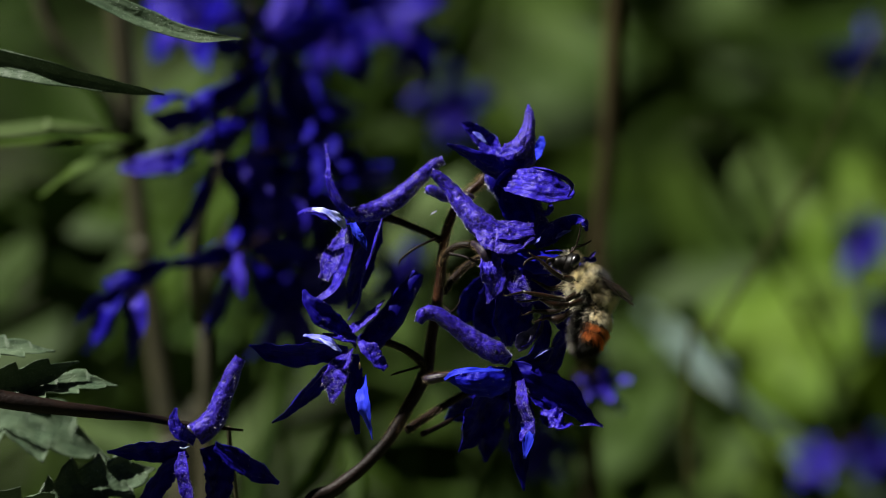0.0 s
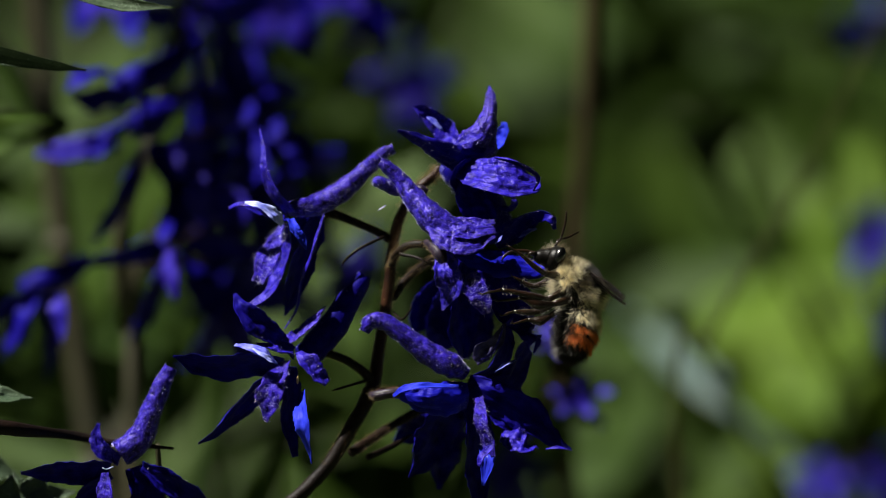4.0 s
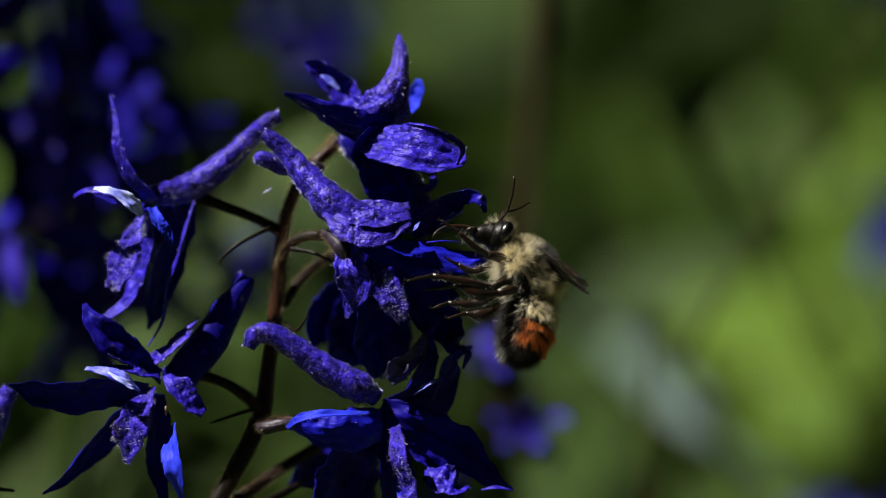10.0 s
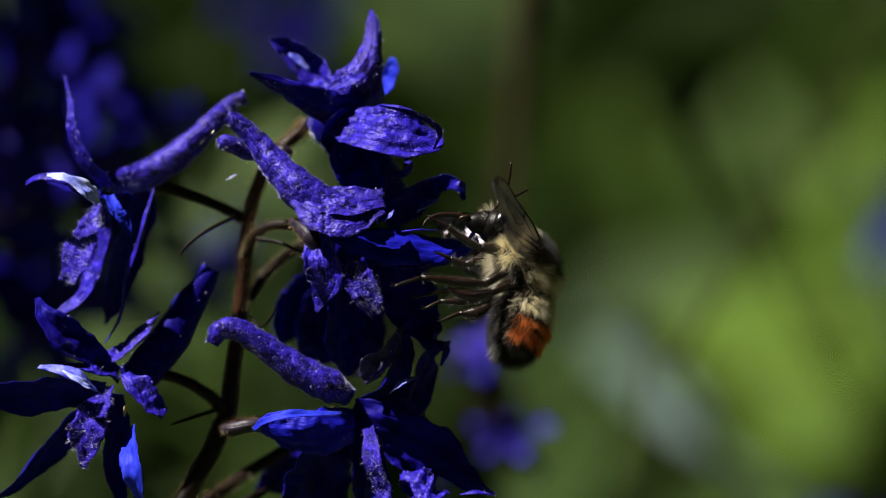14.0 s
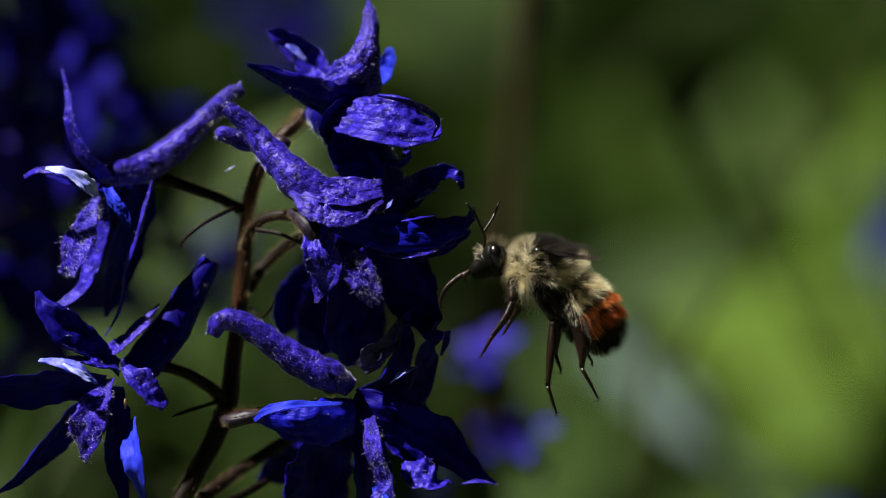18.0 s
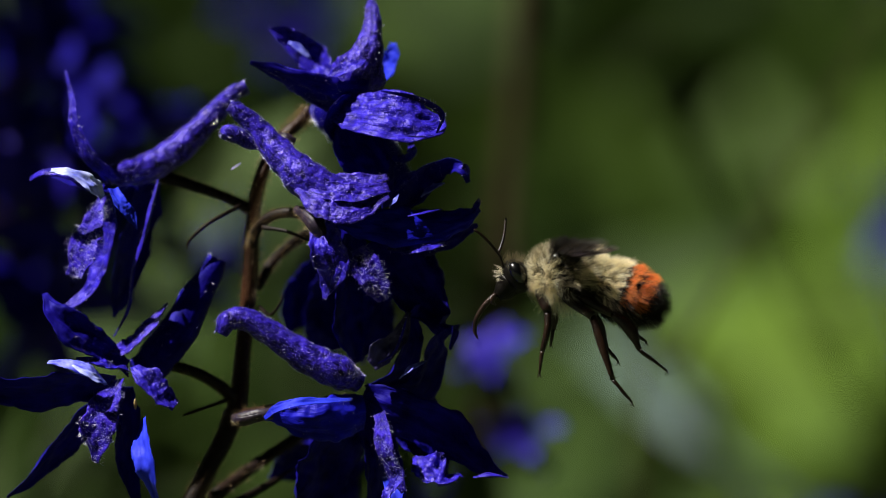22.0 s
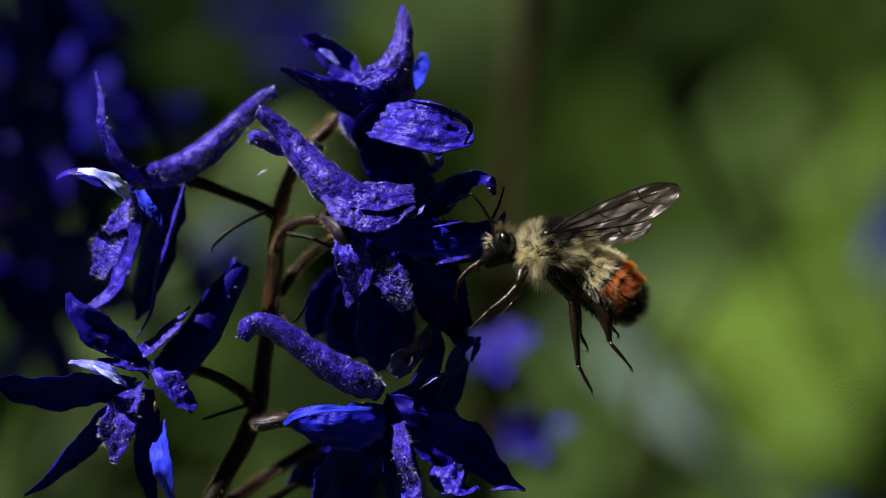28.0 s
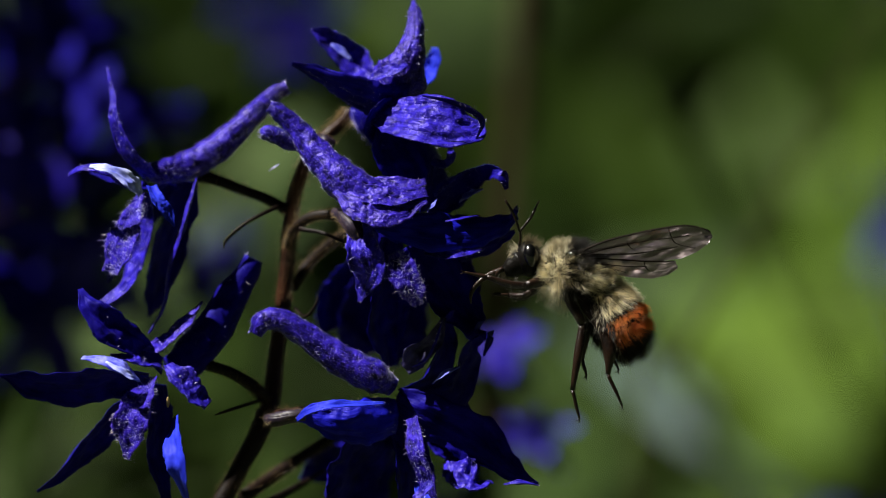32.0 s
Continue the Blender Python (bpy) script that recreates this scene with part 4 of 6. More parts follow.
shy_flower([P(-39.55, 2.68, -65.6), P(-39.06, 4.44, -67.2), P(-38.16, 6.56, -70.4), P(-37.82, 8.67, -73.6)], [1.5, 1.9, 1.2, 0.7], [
    ([P(-39.74, 4.30, -62.4), P(-40.14, 3.03, -59.2), P(-40.41, 1.48, -57.6)], [0.5, 1.0, 0.4], SUNNY, SEPAL_SHADED),
    ([P(-39.88, 1.62, -64), P(-43.40, 0.78, -62.4), P(-46.56, 0.07, -62.4), P(-49.38, -0.49, -62.4)], [0.9, 1.6, 1.2, 0.3], DOWN, SEPAL_SHADED),
    ([P(-39.88, 0.92, -64), P(-41.43, -2.95, -62.4), P(-42.69, -6.12, -62.4), P(-44.10, -9.28, -62.4)], [1.0, 2.1, 1.8, 0.4], DOWN, SEPAL_SHADED),
    ([P(-38.83, 0.92, -64), P(-36.93, -1.89, -62.4), P(-35.52, -4.71, -62.4), P(-34.53, -6.96, -62.4)], [1.0, 2.4, 2.1, 0.4], DOWN, SEPAL_SHADED),
    ([P(-38.14, 1.62, -65.6), P(-34.62, 1.62, -65.6), P(-31.46, 0.92, -65.6), P(-28.99, 0.07, -65.6)], [1.0, 1.9, 1.5, 0.3], DOWN, SEPAL_SHADED),
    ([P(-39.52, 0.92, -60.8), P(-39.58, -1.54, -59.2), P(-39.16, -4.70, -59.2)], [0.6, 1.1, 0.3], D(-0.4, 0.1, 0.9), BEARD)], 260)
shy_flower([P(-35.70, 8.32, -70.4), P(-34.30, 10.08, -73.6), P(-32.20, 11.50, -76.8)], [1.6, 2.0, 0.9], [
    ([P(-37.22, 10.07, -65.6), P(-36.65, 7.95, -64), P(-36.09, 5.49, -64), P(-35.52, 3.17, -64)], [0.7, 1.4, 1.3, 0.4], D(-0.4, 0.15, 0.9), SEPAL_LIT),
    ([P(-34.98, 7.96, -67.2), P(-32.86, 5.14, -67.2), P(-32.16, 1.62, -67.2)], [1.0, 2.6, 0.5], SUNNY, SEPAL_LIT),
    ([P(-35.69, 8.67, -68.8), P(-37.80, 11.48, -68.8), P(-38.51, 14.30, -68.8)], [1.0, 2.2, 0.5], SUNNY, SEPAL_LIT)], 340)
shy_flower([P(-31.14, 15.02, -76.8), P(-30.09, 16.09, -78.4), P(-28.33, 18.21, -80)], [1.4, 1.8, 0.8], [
    ([P(-30.63, 16.78, -72), P(-31.05, 15.85, -70.4), P(-31.82, 14.86, -70.4)], [0.5, 1.0, 0.3], SUNNY, SEPAL_SHADED),
    ([P(-32.32, 14.67, -73.6), P(-33.45, 14.02, -72), P(-34.64, 13.46, -72)], [0.5, 0.9, 0.3], SUNNY, SEPAL_SHADED),
    ([P(-28.31, 15.02, -73.6), P(-27.25, 14.44, -72), P(-25.97, 13.60, -72)], [0.5, 1.0, 0.3], SUNNY, SEPAL_SHADED),
    ([P(-28.66, 13.96, -73.6), P(-25.83, 12.54, -72), P(-23.16, 11.14, -72)], [0.9, 1.7, 0.4], SUNNY, SEPAL_SHADED),
    ([P(-30.77, 13.96, -73.6), P(-30.07, 10.78, -72), P(-30.77, 7.97, -72)], [0.9, 2.2, 0.4], SUNNY, SEPAL_SHADED)], 320)
back_raceme("blurred violet larkspur raceme further back", foot(-60, -150),
    [P(-58, -150, -140), P(-30.23, 3.05, -135), P(-31.64, 15.87, -132), P(-31.28, 25.83, -130), P(-30.21, 37.22, -130)], [3, 2.2, 1.0, 0.9, 0.8, 0.6],
    [(P(-44.72, 29.67, -115), D(-0.5, 0.3, 0.7), 0.75, 400, 1), (P(-35.86, 27.91, -118), D(-0.2, -0.5, 0.7), 0.8, 420, 1), (P(-28.05, 27.56, -120), D(0.1, 0.2, 0.9), 0.7, 440, 1), (P(-22.72, 29.71, -122), D(0.3, 0.4, 0.8), 0.8, 460, 1), (P(-30.21, 37.22, -130), D(-0.2, -0.2, 0.9), 1.0, 480, 1), (P(-33.03, 20.11, -122), D(0.2, -0.6, 0.7), 0.85, 490, 1), (P(-18.46, 27.61, -130), D(0.3, -0.4, 0.7), 0.5, 495, 1)], mat=LEAF)
back_raceme("small blurred larkspur raceme between the others", foot(-25, -210),
    [P(-25, -160, -200), P(-17.43, -7.02, -195), P(-15.99, 9.54, -190), P(-13.11, 21.78, -190)], [2.6, 2, 0.8, 0.6, 0.4],
    [(P(-13.11, 19.25, -185), D(0.2, 0.1, 0.9), 0.55, 500, 1), (P(-19.95, 0.54, -185), D(-0.3, -0.1, 0.9), 0.4, 520, 1), (P(-23.19, -5.57, -188), D(-0.6, -0.2, 0.6), 0.4, 540, 1)], lit=True, mat=LEAF)
low_raceme = back_raceme("low blurred violet larkspur raceme", foot(25, -150),
    [P(24, -150, -140), P(1.85, -26.19, -138), P(2.56, -18.34, -136), P(2.20, -11.21, -136)], [2.6, 2, 0.8, 0.7, 0.4],
    [(P(6.16, -16.42, -84), D(-0.3, 0.75, 0.6), 0.32, 560, 1), (P(3.58, -9.36, -84), D(-0.35, 0.75, 0.6), 0.31, 580, 1), (P(-1.73, -23.30, -130), D(-0.2, -0.4, 0.9), 0.45, 600, 1)], lit=True, mat=LEAF)
back_raceme("far blurred violet larkspur raceme", foot(75, -240),
    [P(74, -140, -225), P(37.60, -28.07, -222), P(39.75, -9.96, -220), P(40.47, 11.76, -220), P(41.20, 32.03, -220)], [2.8, 2.2, 0.8, 0.7, 0.6, 0.4],
    [(P(40.37, 2.35, -212), D(-0.3, 0.2, 0.9), 0.45, 620, 1), (P(43.14, -7.06, -214), D(0.2, 0.2, 0.9), 0.5, 640, 1), (P(39.33, 26.58, -214), D(-0.2, -0.4, 0.8), 0.4, 660, 1), (P(33.69, -26.10, -190), D(-0.4, 0.3, 0.8), 0.36, 680, 1), (P(40.53, -25.38, -190), D(0.3, 0.3, 0.8), 0.4, 700, 1)], lit=True, mat=LEAF)

# small raceme in front on the left, whose one flower comes into view
front_raceme = thing("larkspur", foot(-140, 12), "side shoot of larkspur with one hanging violet flower", "flower", "larkspur plants")
stalk(front_raceme, [foot(-140, 12), P(-125, -250, 10), P(-105, -70, 8), P(-76.96, -15.72, 8), P(-68.63, -16.96, 9), P(-58.24, -18.35, 8), P(-50.64, -19.21, 3), P(-45.79, -20.04, 2), P(-42.32, -20.39, 2), P(-38.84, -20.74, 2)], [2.6, 2.2, 1.4, 1.2, 1.15, 0.85, 0.55, 0.4, 0.3, 0.15], STEM_DARK_SHADED, "stem", 120, seed=41, steps=60)
stalk(front_raceme, [P(-40.59, -20.26, 1), P(-40.38, -23.39, 0), P(-39.56, -29.65, -2)], [0.3, 0.3, 0.3], STALK, seed=42)
f = spur(front_raceme, [P(-44.74, -21.29, 3), P(-42.66, -19.76, 3), P(-41.48, -17.12, 3), P(-40.37, -14.35, 3), P(-39.19, -11.85, 3)], [1.5, 1.5, 1.2, 1.05, 0.75], seed=120)
fuzz_on(f, 700, 0.24, 0.024, FUZZ, 121)
sepal(f, [P(-44.74, -21.98, 4), P(-46.60, -20.93, 5), P(-47.30, -19.55, 5), P(-47.02, -17.95, 5)], [0.7, 0.9, 0.7, 0.2], D(-0.2, 0.2, 0.9), SEPAL_LIT, seed=122)
sepal(f, [P(-45.77, -22.67, 5), P(-48.54, -23.08, 6), P(-52.01, -23.08, 6), P(-55.48, -23.36, 6)], [0.8, 1.7, 1.5, 0.3], D(0.5, -0.6, 0.65), SEPAL_SHADED, seed=123, fringe=40)
sepal(f, [P(-45.78, -23.37, 4), P(-48.55, -26.14, 5), P(-50.49, -28.91, 5), P(-52.02, -31.69, 5)], [0.8, 1.8, 1.6, 0.3], D(0.5, -0.5, 0.65), SEPAL_SHADED, seed=124)
sepal(f, [P(-42.31, -22.67, 4), P(-39.87, -24.06, 5), P(-37.10, -25.79, 5), P(-34.39, -27.18, 5)], [0.8, 1.5, 1.4, 0.3], D(0.5, -0.6, 0.65), SEPAL_SHADED, seed=125, fringe=60)
sepal(f, [P(-43.01, -22.68, 3), P(-41.96, -26.15, 3), P(-42.31, -29.62, 3), P(-43.35, -33.09, 3)], [1.5, 2.4, 2.0, 0.3], D(0.5, -0.5, 0.65), SEPAL_SHADED, seed=126)
p = sepal(f, [P(-46.31, -23.35, 7), P(-46.31, -25.43, 8), P(-45.75, -27.86, 8), P(-45.06, -30.28, 8)], [0.4, 0.9, 0.9, 0.3], D(-0.4, 0.3, 0.8), BEARD, "petal", seed=127, label="bearded lower petal")
fuzz_on(p, 390, 0.35, 0.015, FUZZ, 128, "beard")
sepal(f, [P(-46.58, -22.79, 8), P(-46.10, -22.93, 8), P(-45.41, -22.65, 8)], [0.1, 0.25, 0.1], UP, WHITE, "petal", seed=129, steps=6)

# brown stalks of other meadow plants
def bare_stalk(label, base, line, radii, mat=None):
    s = thing("flower_stalk", base, label, "stalk", "bare stalks")
    stalk(s, [base] + line, radii, mat or STALK, "stem", steps=30, seed=11)
    for k in (2, 4):
        way = (line[k] - line[k - 1]).normalized() * 0.0016
        stalk(s, [line[k] - way, line[k], line[k] + way], [radii[k + 1] * 0.9, radii[k + 1] * 1.3, radii[k + 1] * 0.9], mat or STALK, "node", steps=8, seed=19 + k)
    return s


bare_stalk("brown upright flower stalk, blurred in the distance", foot(22, -140), [P(21.61, -177.59, -135), P(4.75, -31.10, -135), P(5.46, -1.23, -135), P(6.74, 17.25, -135), P(7.73, 38.60, -135)], [2.5, 2, 1.3, 1.2, 1.2, 1.1], BROWN)
bare_stalk("thin leaning green brown stalk, far behind", foot(20, -115), [P(23.75, -148.81, -110), P(16.37, -21.80, -110), P(20.40, -8.49, -110), P(25.40, 0.05, -110), P(30.62, 9.08, -110), P(36.80, 20.95, -110), P(40.59, 28.55, -110)], [2, 1.6, 0.4, 0.34, 0.3, 0.28, 0.28, 0.28], STRAW)
tall = bare_stalk("thick green brown stalk behind the raceme", foot(-75, -130), [P(-72.42, -181.29, -128.8), P(-47.08, -30.52, -126), P(-48.13, -23.56, -126), P(-50.01, -12.48, -126), P(-52.03, 1.52, -126), P(-53.77, 16.85, -126), P(-55.17, 30.78, -126), P(-56.15, 41.23, -126)], [3, 2.4, 1.6, 1.6, 1.5, 1.45, 1.4, 1.3, 1.2])

stalk(tall, [P(-53.07, 10.58, -126), P(-56.51, 20.12, -123.2), P(-61.47, 25.79, -120.4), P(-64.67, 31.48, -120.4), P(-65.74, 37.17, -120.4)], [1.0, 0.9, 0.8, 0.8, 0.7], STALK, "branch", seed=44)


# ---- leaves
def leaf(plant, pts, widths, face, mat, seed, name="leaf", **more):
    return sepal(plant, pts, widths, face, mat, name, seed=seed, **more)


herb = thing("leafy_herb", foot(-150, 0), "leafy meadow herb with toothed bluish green leaves", "plant")
stalk(herb, [foot(-150, 0), P(-146, -200, 0), P(-140, -40, 0), P(-138, 60, -2)], [3, 2.4, 2, 1.2], STALK, "stem", seed=12, steps=24)
leaf(herb, [P(-137, 50, -2), P(-65.93, 37.04, 2), P(-57.59, 32.86, 3), P(-50.99, 29.81, 3), P(-45.09, 27.86, 3), P(-38.70, 27.31, 3)], [0.6, 1.2, 1.3, 1.25, 0.95, 0.1], D(0.5, 0.2, 0.85), LEAF_NEAR, 130, cup=0.35, veins=0.05, steps=40, crumple=0.15)
leaf(herb, [P(-139, 20, -2), P(-116, 23, -1), P(-98, 25, -1), P(-84, 25.6, 0), P(-72.89, 25.24, 0), P(-64.54, 23.70, 2), P(-58.29, 22.31, 2), P(-52.73, 21.20, 2), P(-48.43, 20.51, 2)], [0.8, 1.2, 1.5, 1.7, 1.7, 1.5, 1.1, 0.7, 0.1], D(0.4, -0.25, 0.85), LEAF_NEAR, 132, cup=0.5, veins=0.05, steps=40, crumple=0.12)
leaf(herb, [P(-138, 10, -50), P(-71.44, 15.81, -58), P(-63.73, 16.80, -60), P(-55.68, 16.25, -64)], [0.8, 1.4, 1.3, 0.5], D(-0.3, 0.7, 0.6), LEAF_SOFT, 134, cup=0.2)
leaf(herb, [P(-138, 8, -50), P(-56.02, 15.33, -62), P(-60.25, 11.47, -64), P(-64.49, 7.95, -66)], [0.4, 0.9, 1.0, 0.3], D(-0.3, 0.7, 0.5), LEAF_MID, 135, cup=0.2)


def toothed(plant, base, tip, half, face, seed, mat, lobes=5, bend=0.001):
    """A coarsely toothed leaf, its teeth pointing to the tip, with a keeled midrib."""
    rng = random.Random(seed)
    bm = bmesh.new()
    blade(bm, [base, base.lerp(tip, 0.35) + face * bend, base.lerp(tip, 0.7) + face * bend, tip], [half * 0.45, half, half * 0.9, half * 0.06], face, 0.35, 0.22, 90, 12, 0.06, rng, 0.34, lobes, 0.0, 0.035, 0.12)
    return part("leaf", bm, mat, plant, "toothed leaf")


leaf_low = thing("leafy_herb", foot(-120, 20), "low toothed bluish green leaves in full sun", "plant")
stalk(leaf_low, [foot(-120, 20), P(-118, -200, 18), P(-112, -70, 14), P(-106, -30, 10)], [3, 2.4, 1.6, 1], STALK, "stem", seed=13, steps=24)
toothed(leaf_low, P(-80.53, -12.97, 0), P(-61.94, -11.03, -2), 2.3, D(-0.1, 0.75, 0.6), 144, LEAF_NEAR, 6)
toothed(leaf_low, P(-79.80, -15.74, 3), P(-58.99, -12.27, 1), 2.6, D(0.2, -0.55, 0.8), 145, LEAF_NEAR, 5)
toothed(leaf_low, P(-69.40, -17.27, 2), P(-54.28, -15.26, 0), 2.3, D(-0.1, 0.75, 0.6), 140, LEAF_NEAR, 4)
toothed(leaf_low, P(-82.13, -16.50, -16), P(-55.25, -24.52, -18), 5.4, D(-0.25, 0.65, 0.7), 142, LEAF_NEAR, 5, 0.002)
toothed(leaf_low, P(-80.38, -28.18, 12), P(-58.20, -30.61, 12), 4.2, D(0.2, -0.6, 0.75), 143, LEAF_NEAR, 5)
toothed(leaf_low, P(-64.56, -30.33, 0), P(-49.66, -25.50, -6), 3.4, D(0, 0.3, 0.9), 146, LEAF_NEAR, 5)


def meadow_plant(label, r, n, leaves, seed, petiole=False):
    base = foot(r, n)
    pl = thing("meadow_plant", base, label, "plant", "meadow plants")
    top = max((x[0][1] for x in leaves), key=lambda q: q.z)
    stem_top = Vector((P(r, 0, n).x, P(r, 0, n).y, top.z - 0.01))
    stalk(pl, [base, base.lerp(stem_top, 0.5) + RIGHT * 0.004, stem_top], [2.0, 1.4, 0.7], LEAF, "stem", seed=seed, steps=14, sides=7)
    for k, (pts, widths, face, mat) in enumerate(leaves):
        start = [stem_top.lerp(base, 0.1 + 0.02 * k)]
        if petiole:
            start.append(start[0].lerp(pts[0], 0.9))
        leaf(pl, start + pts, [0.4] * len(start) + widths, face, mat, seed + k, cup=0.15, steps=12, across=4)
    return pl


# large leaves behind the bee, caught by the sun, with sunlight in their colour too
meadow_plant("broad meadow plant leaves, green brightened for sun", 120, -300, [
    ([P(48.52, 6.03, -290), P(39.67, -4.24, -285), P(30.10, -16.68, -280)], [8, 11, 2], D(-0.4, 0.7, 0.5), LEAF_SUNLIT),
    ([P(47.16, -13.07, -300), P(36.87, -16.01, -300), P(25.08, -18.93, -295)], [6, 9, 3], D(-0.4, 0.75, 0.45), LEAF_SUNLIT),
    ([P(48.63, -23.36, -300), P(39.81, -24.83, -300), P(30.95, -29.21, -295)], [6, 8, 2], D(-0.3, 0.8, 0.45), LEAF_SUNLIT),
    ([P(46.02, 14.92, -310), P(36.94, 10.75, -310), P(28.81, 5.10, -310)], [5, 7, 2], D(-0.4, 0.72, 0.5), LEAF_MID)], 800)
meadow_plant("greyish pale leaf of a meadow plant", 90, -215, [
    ([P(25.53, -18.97, -195), P(21.49, -15.15, -210), P(17.32, -11.50, -225), P(11.61, -6.15, -245)], [1.0, 1.9, 1.9, 0.6], D(-0.31, 0.65, 0.47), LEAF_PALE),
    ([P(33.32, -30.29, -230), P(30.42, -25.94, -230), P(25.33, -29.56, -228)], [3, 5, 1], D(-0.3, 0.8, 0.5), LEAF_SUNLIT)], 820)
meadow_plant("light green leaves low behind the flowers", 54, -260, [
    ([P(3.66, -31.90, -255), P(9.47, -24.59, -250), P(15.30, -16.58, -250)], [4, 6, 2], D(-0.3, 0.75, 0.5), LEAF),
    ([P(19.73, -34.84, -260), P(21.17, -28.27, -258), P(25.55, -22.44, -258)], [5, 6.5, 2], D(-0.3, 0.75, 0.5), LEAF_MID),
    ([P(19.12, -14.48, -280), P(23.51, -9.36, -280), P(28.64, -2.77, -280)], [4, 6, 1], D(-0.3, 0.6, 0.6), LEAF)], 840)
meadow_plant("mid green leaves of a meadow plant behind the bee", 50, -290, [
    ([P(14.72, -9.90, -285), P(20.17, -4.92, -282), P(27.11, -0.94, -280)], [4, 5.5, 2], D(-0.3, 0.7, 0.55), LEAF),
    ([P(22.12, -12.84, -275), P(28.54, -7.38, -272), P(33.97, -1.93, -270)], [5, 7, 2], D(-0.3, 0.7, 0.55), LEAF_SUNLIT),
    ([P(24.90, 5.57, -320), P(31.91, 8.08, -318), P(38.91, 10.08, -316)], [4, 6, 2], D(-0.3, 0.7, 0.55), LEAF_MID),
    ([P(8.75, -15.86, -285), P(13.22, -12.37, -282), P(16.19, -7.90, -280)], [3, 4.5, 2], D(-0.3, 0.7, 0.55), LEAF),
    ([P(30.47, -22.70, -265), P(34.39, -14.78, -262), P(38.33, -7.85, -260)], [6, 9, 3], D(-0.35, 0.65, 0.6), LEAF_SUNLIT),
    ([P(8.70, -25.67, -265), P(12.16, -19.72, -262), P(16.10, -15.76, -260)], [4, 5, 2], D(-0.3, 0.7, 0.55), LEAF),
    ([P(42, -8, -272), P(35, -15, -268), P(26, -22, -265)], [5, 7, 2], D(-0.38, 0.65, 0.62), LEAF_SUNLIT)], 850)
meadow_plant("green leaves between the racemes", -84, -240, [
    ([P(-18.91, 11.79, -235), P(-13.10, 26.30, -232), P(-7.30, 34.99, -230)], [2.5, 3.5, 1], D(0.85, -0.45, 0.5), LEAF),
    ([P(-20.36, -17.25, -235), P(-27.62, -12.89, -232), P(-36.31, -11.43, -230)], [4, 6, 1], D(-0.3, 0.7, 0.6), LEAF_MID),
    ([P(-11.65, -30.32, -235), P(-20.36, -26.68, -232), P(-30.51, -24.49, -230)], [5, 7, 1], D(-0.3, 0.7, 0.6), LEAF_MID),
    ([P(-30.47, -7.06, -215), P(-36.96, -9.94, -212), P(-43.46, -7.77, -210)], [2, 2.4, 0.6], D(0, 0.8, 0.5), LEAF),
    ([P(-22.27, -3.88, -235), P(-15.88, 2.99, -232), P(-9.50, 10.34, -230)], [4.5, 6.5, 2.5], D(-0.3, 0.7, 0.55), LEAF_SOFT),
    ([P(-24.72, 11.79, -235), P(-21.81, 17.59, -232), P(-20.36, 24.84, -230)], [3, 5, 1], D(0, 0.6, 0.7), LEAF),
    ([P(-23, -1, -178), P(-17, 5.5, -175), P(-11, 11, -172)], [2, 3.2, 1.4], D(-0.35, 0.7, 0.6), LEAF_SOFT)], 860)
meadow_plant("green leaves behind the leafy herb", -130, -180, [
    ([P(-66.25, -9.87, -175), P(-59.76, -1.25, -172), P(-51.85, 3.06, -170)], [5, 8, 1.5], D(0, 0.6, 0.8), LEAF),
    ([P(-73.43, 3.06, -175), P(-66.22, 5.93, -172), P(-57.59, 9.51, -170)], [3, 5, 1.5], D(0.6, -0.2, 0.8), LEAF),
    ([P(-66.25, -17.05, -175), P(-52.58, -12.73, -172), P(-40.38, -14.16, -170)], [4, 6, 1.5], D(0.85, -0.45, 0.5), LEAF),
    ([P(-49.08, 18.89, -185), P(-41.87, 23.91, -182), P(-38.99, 28.93, -180)], [3, 5, 1.5], D(0, 0.6, 0.8), LEAF)], 880)


def leafy_clump(label, r, n, count, box, seed):
    """Many leaves at all angles, some in the sun and some turned from it, with gaps between them."""
    rng = random.Random(seed)
    leaves = []
    for k in range(count):
        at = P(rng.uniform(box[0], box[1]), rng.uniform(box[2], box[3]), n + rng.uniform(-40, 40))
        way = D(rng.uniform(-1, 1), rng.uniform(-0.8, 1), rng.uniform(-0.5, 0.5)) * rng.uniform(0.008, 0.014)
        w = rng.uniform(2.0, 4.2)
        face = D(rng.uniform(-0.6, 0.4), rng.uniform(-0.3, 1.0), rng.uniform(0.3, 1))
        leaves.append(([at - way, at, at + way], [w * 0.6, w, 0.4], face, rng.choice((LEAF, LEAF_MID, LEAF_MID))))
    return meadow_plant(label, r, n, leaves, seed, True)


AWAY = D(0.85, -0.45, 0.5)
# Dark leaves added where the background has only a shaded gap.
meadow_plant("drooping leaves added for a shaded gap, turned from the sun", 52, -165, [
    ([P(18.07, 14.46, -160), P(19.99, 12.06, -160), P(21.43, 9.18, -160)], [2.0, 3.0, 0.8], AWAY, LEAF_SHADE),
    ([P(24.35, 15.45, -165), P(21.94, 13.04, -165), P(19.06, 10.15, -165)], [1.8, 2.6, 0.8], AWAY, LEAF_SHADE),
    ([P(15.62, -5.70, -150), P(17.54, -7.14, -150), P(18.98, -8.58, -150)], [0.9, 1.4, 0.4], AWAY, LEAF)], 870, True)
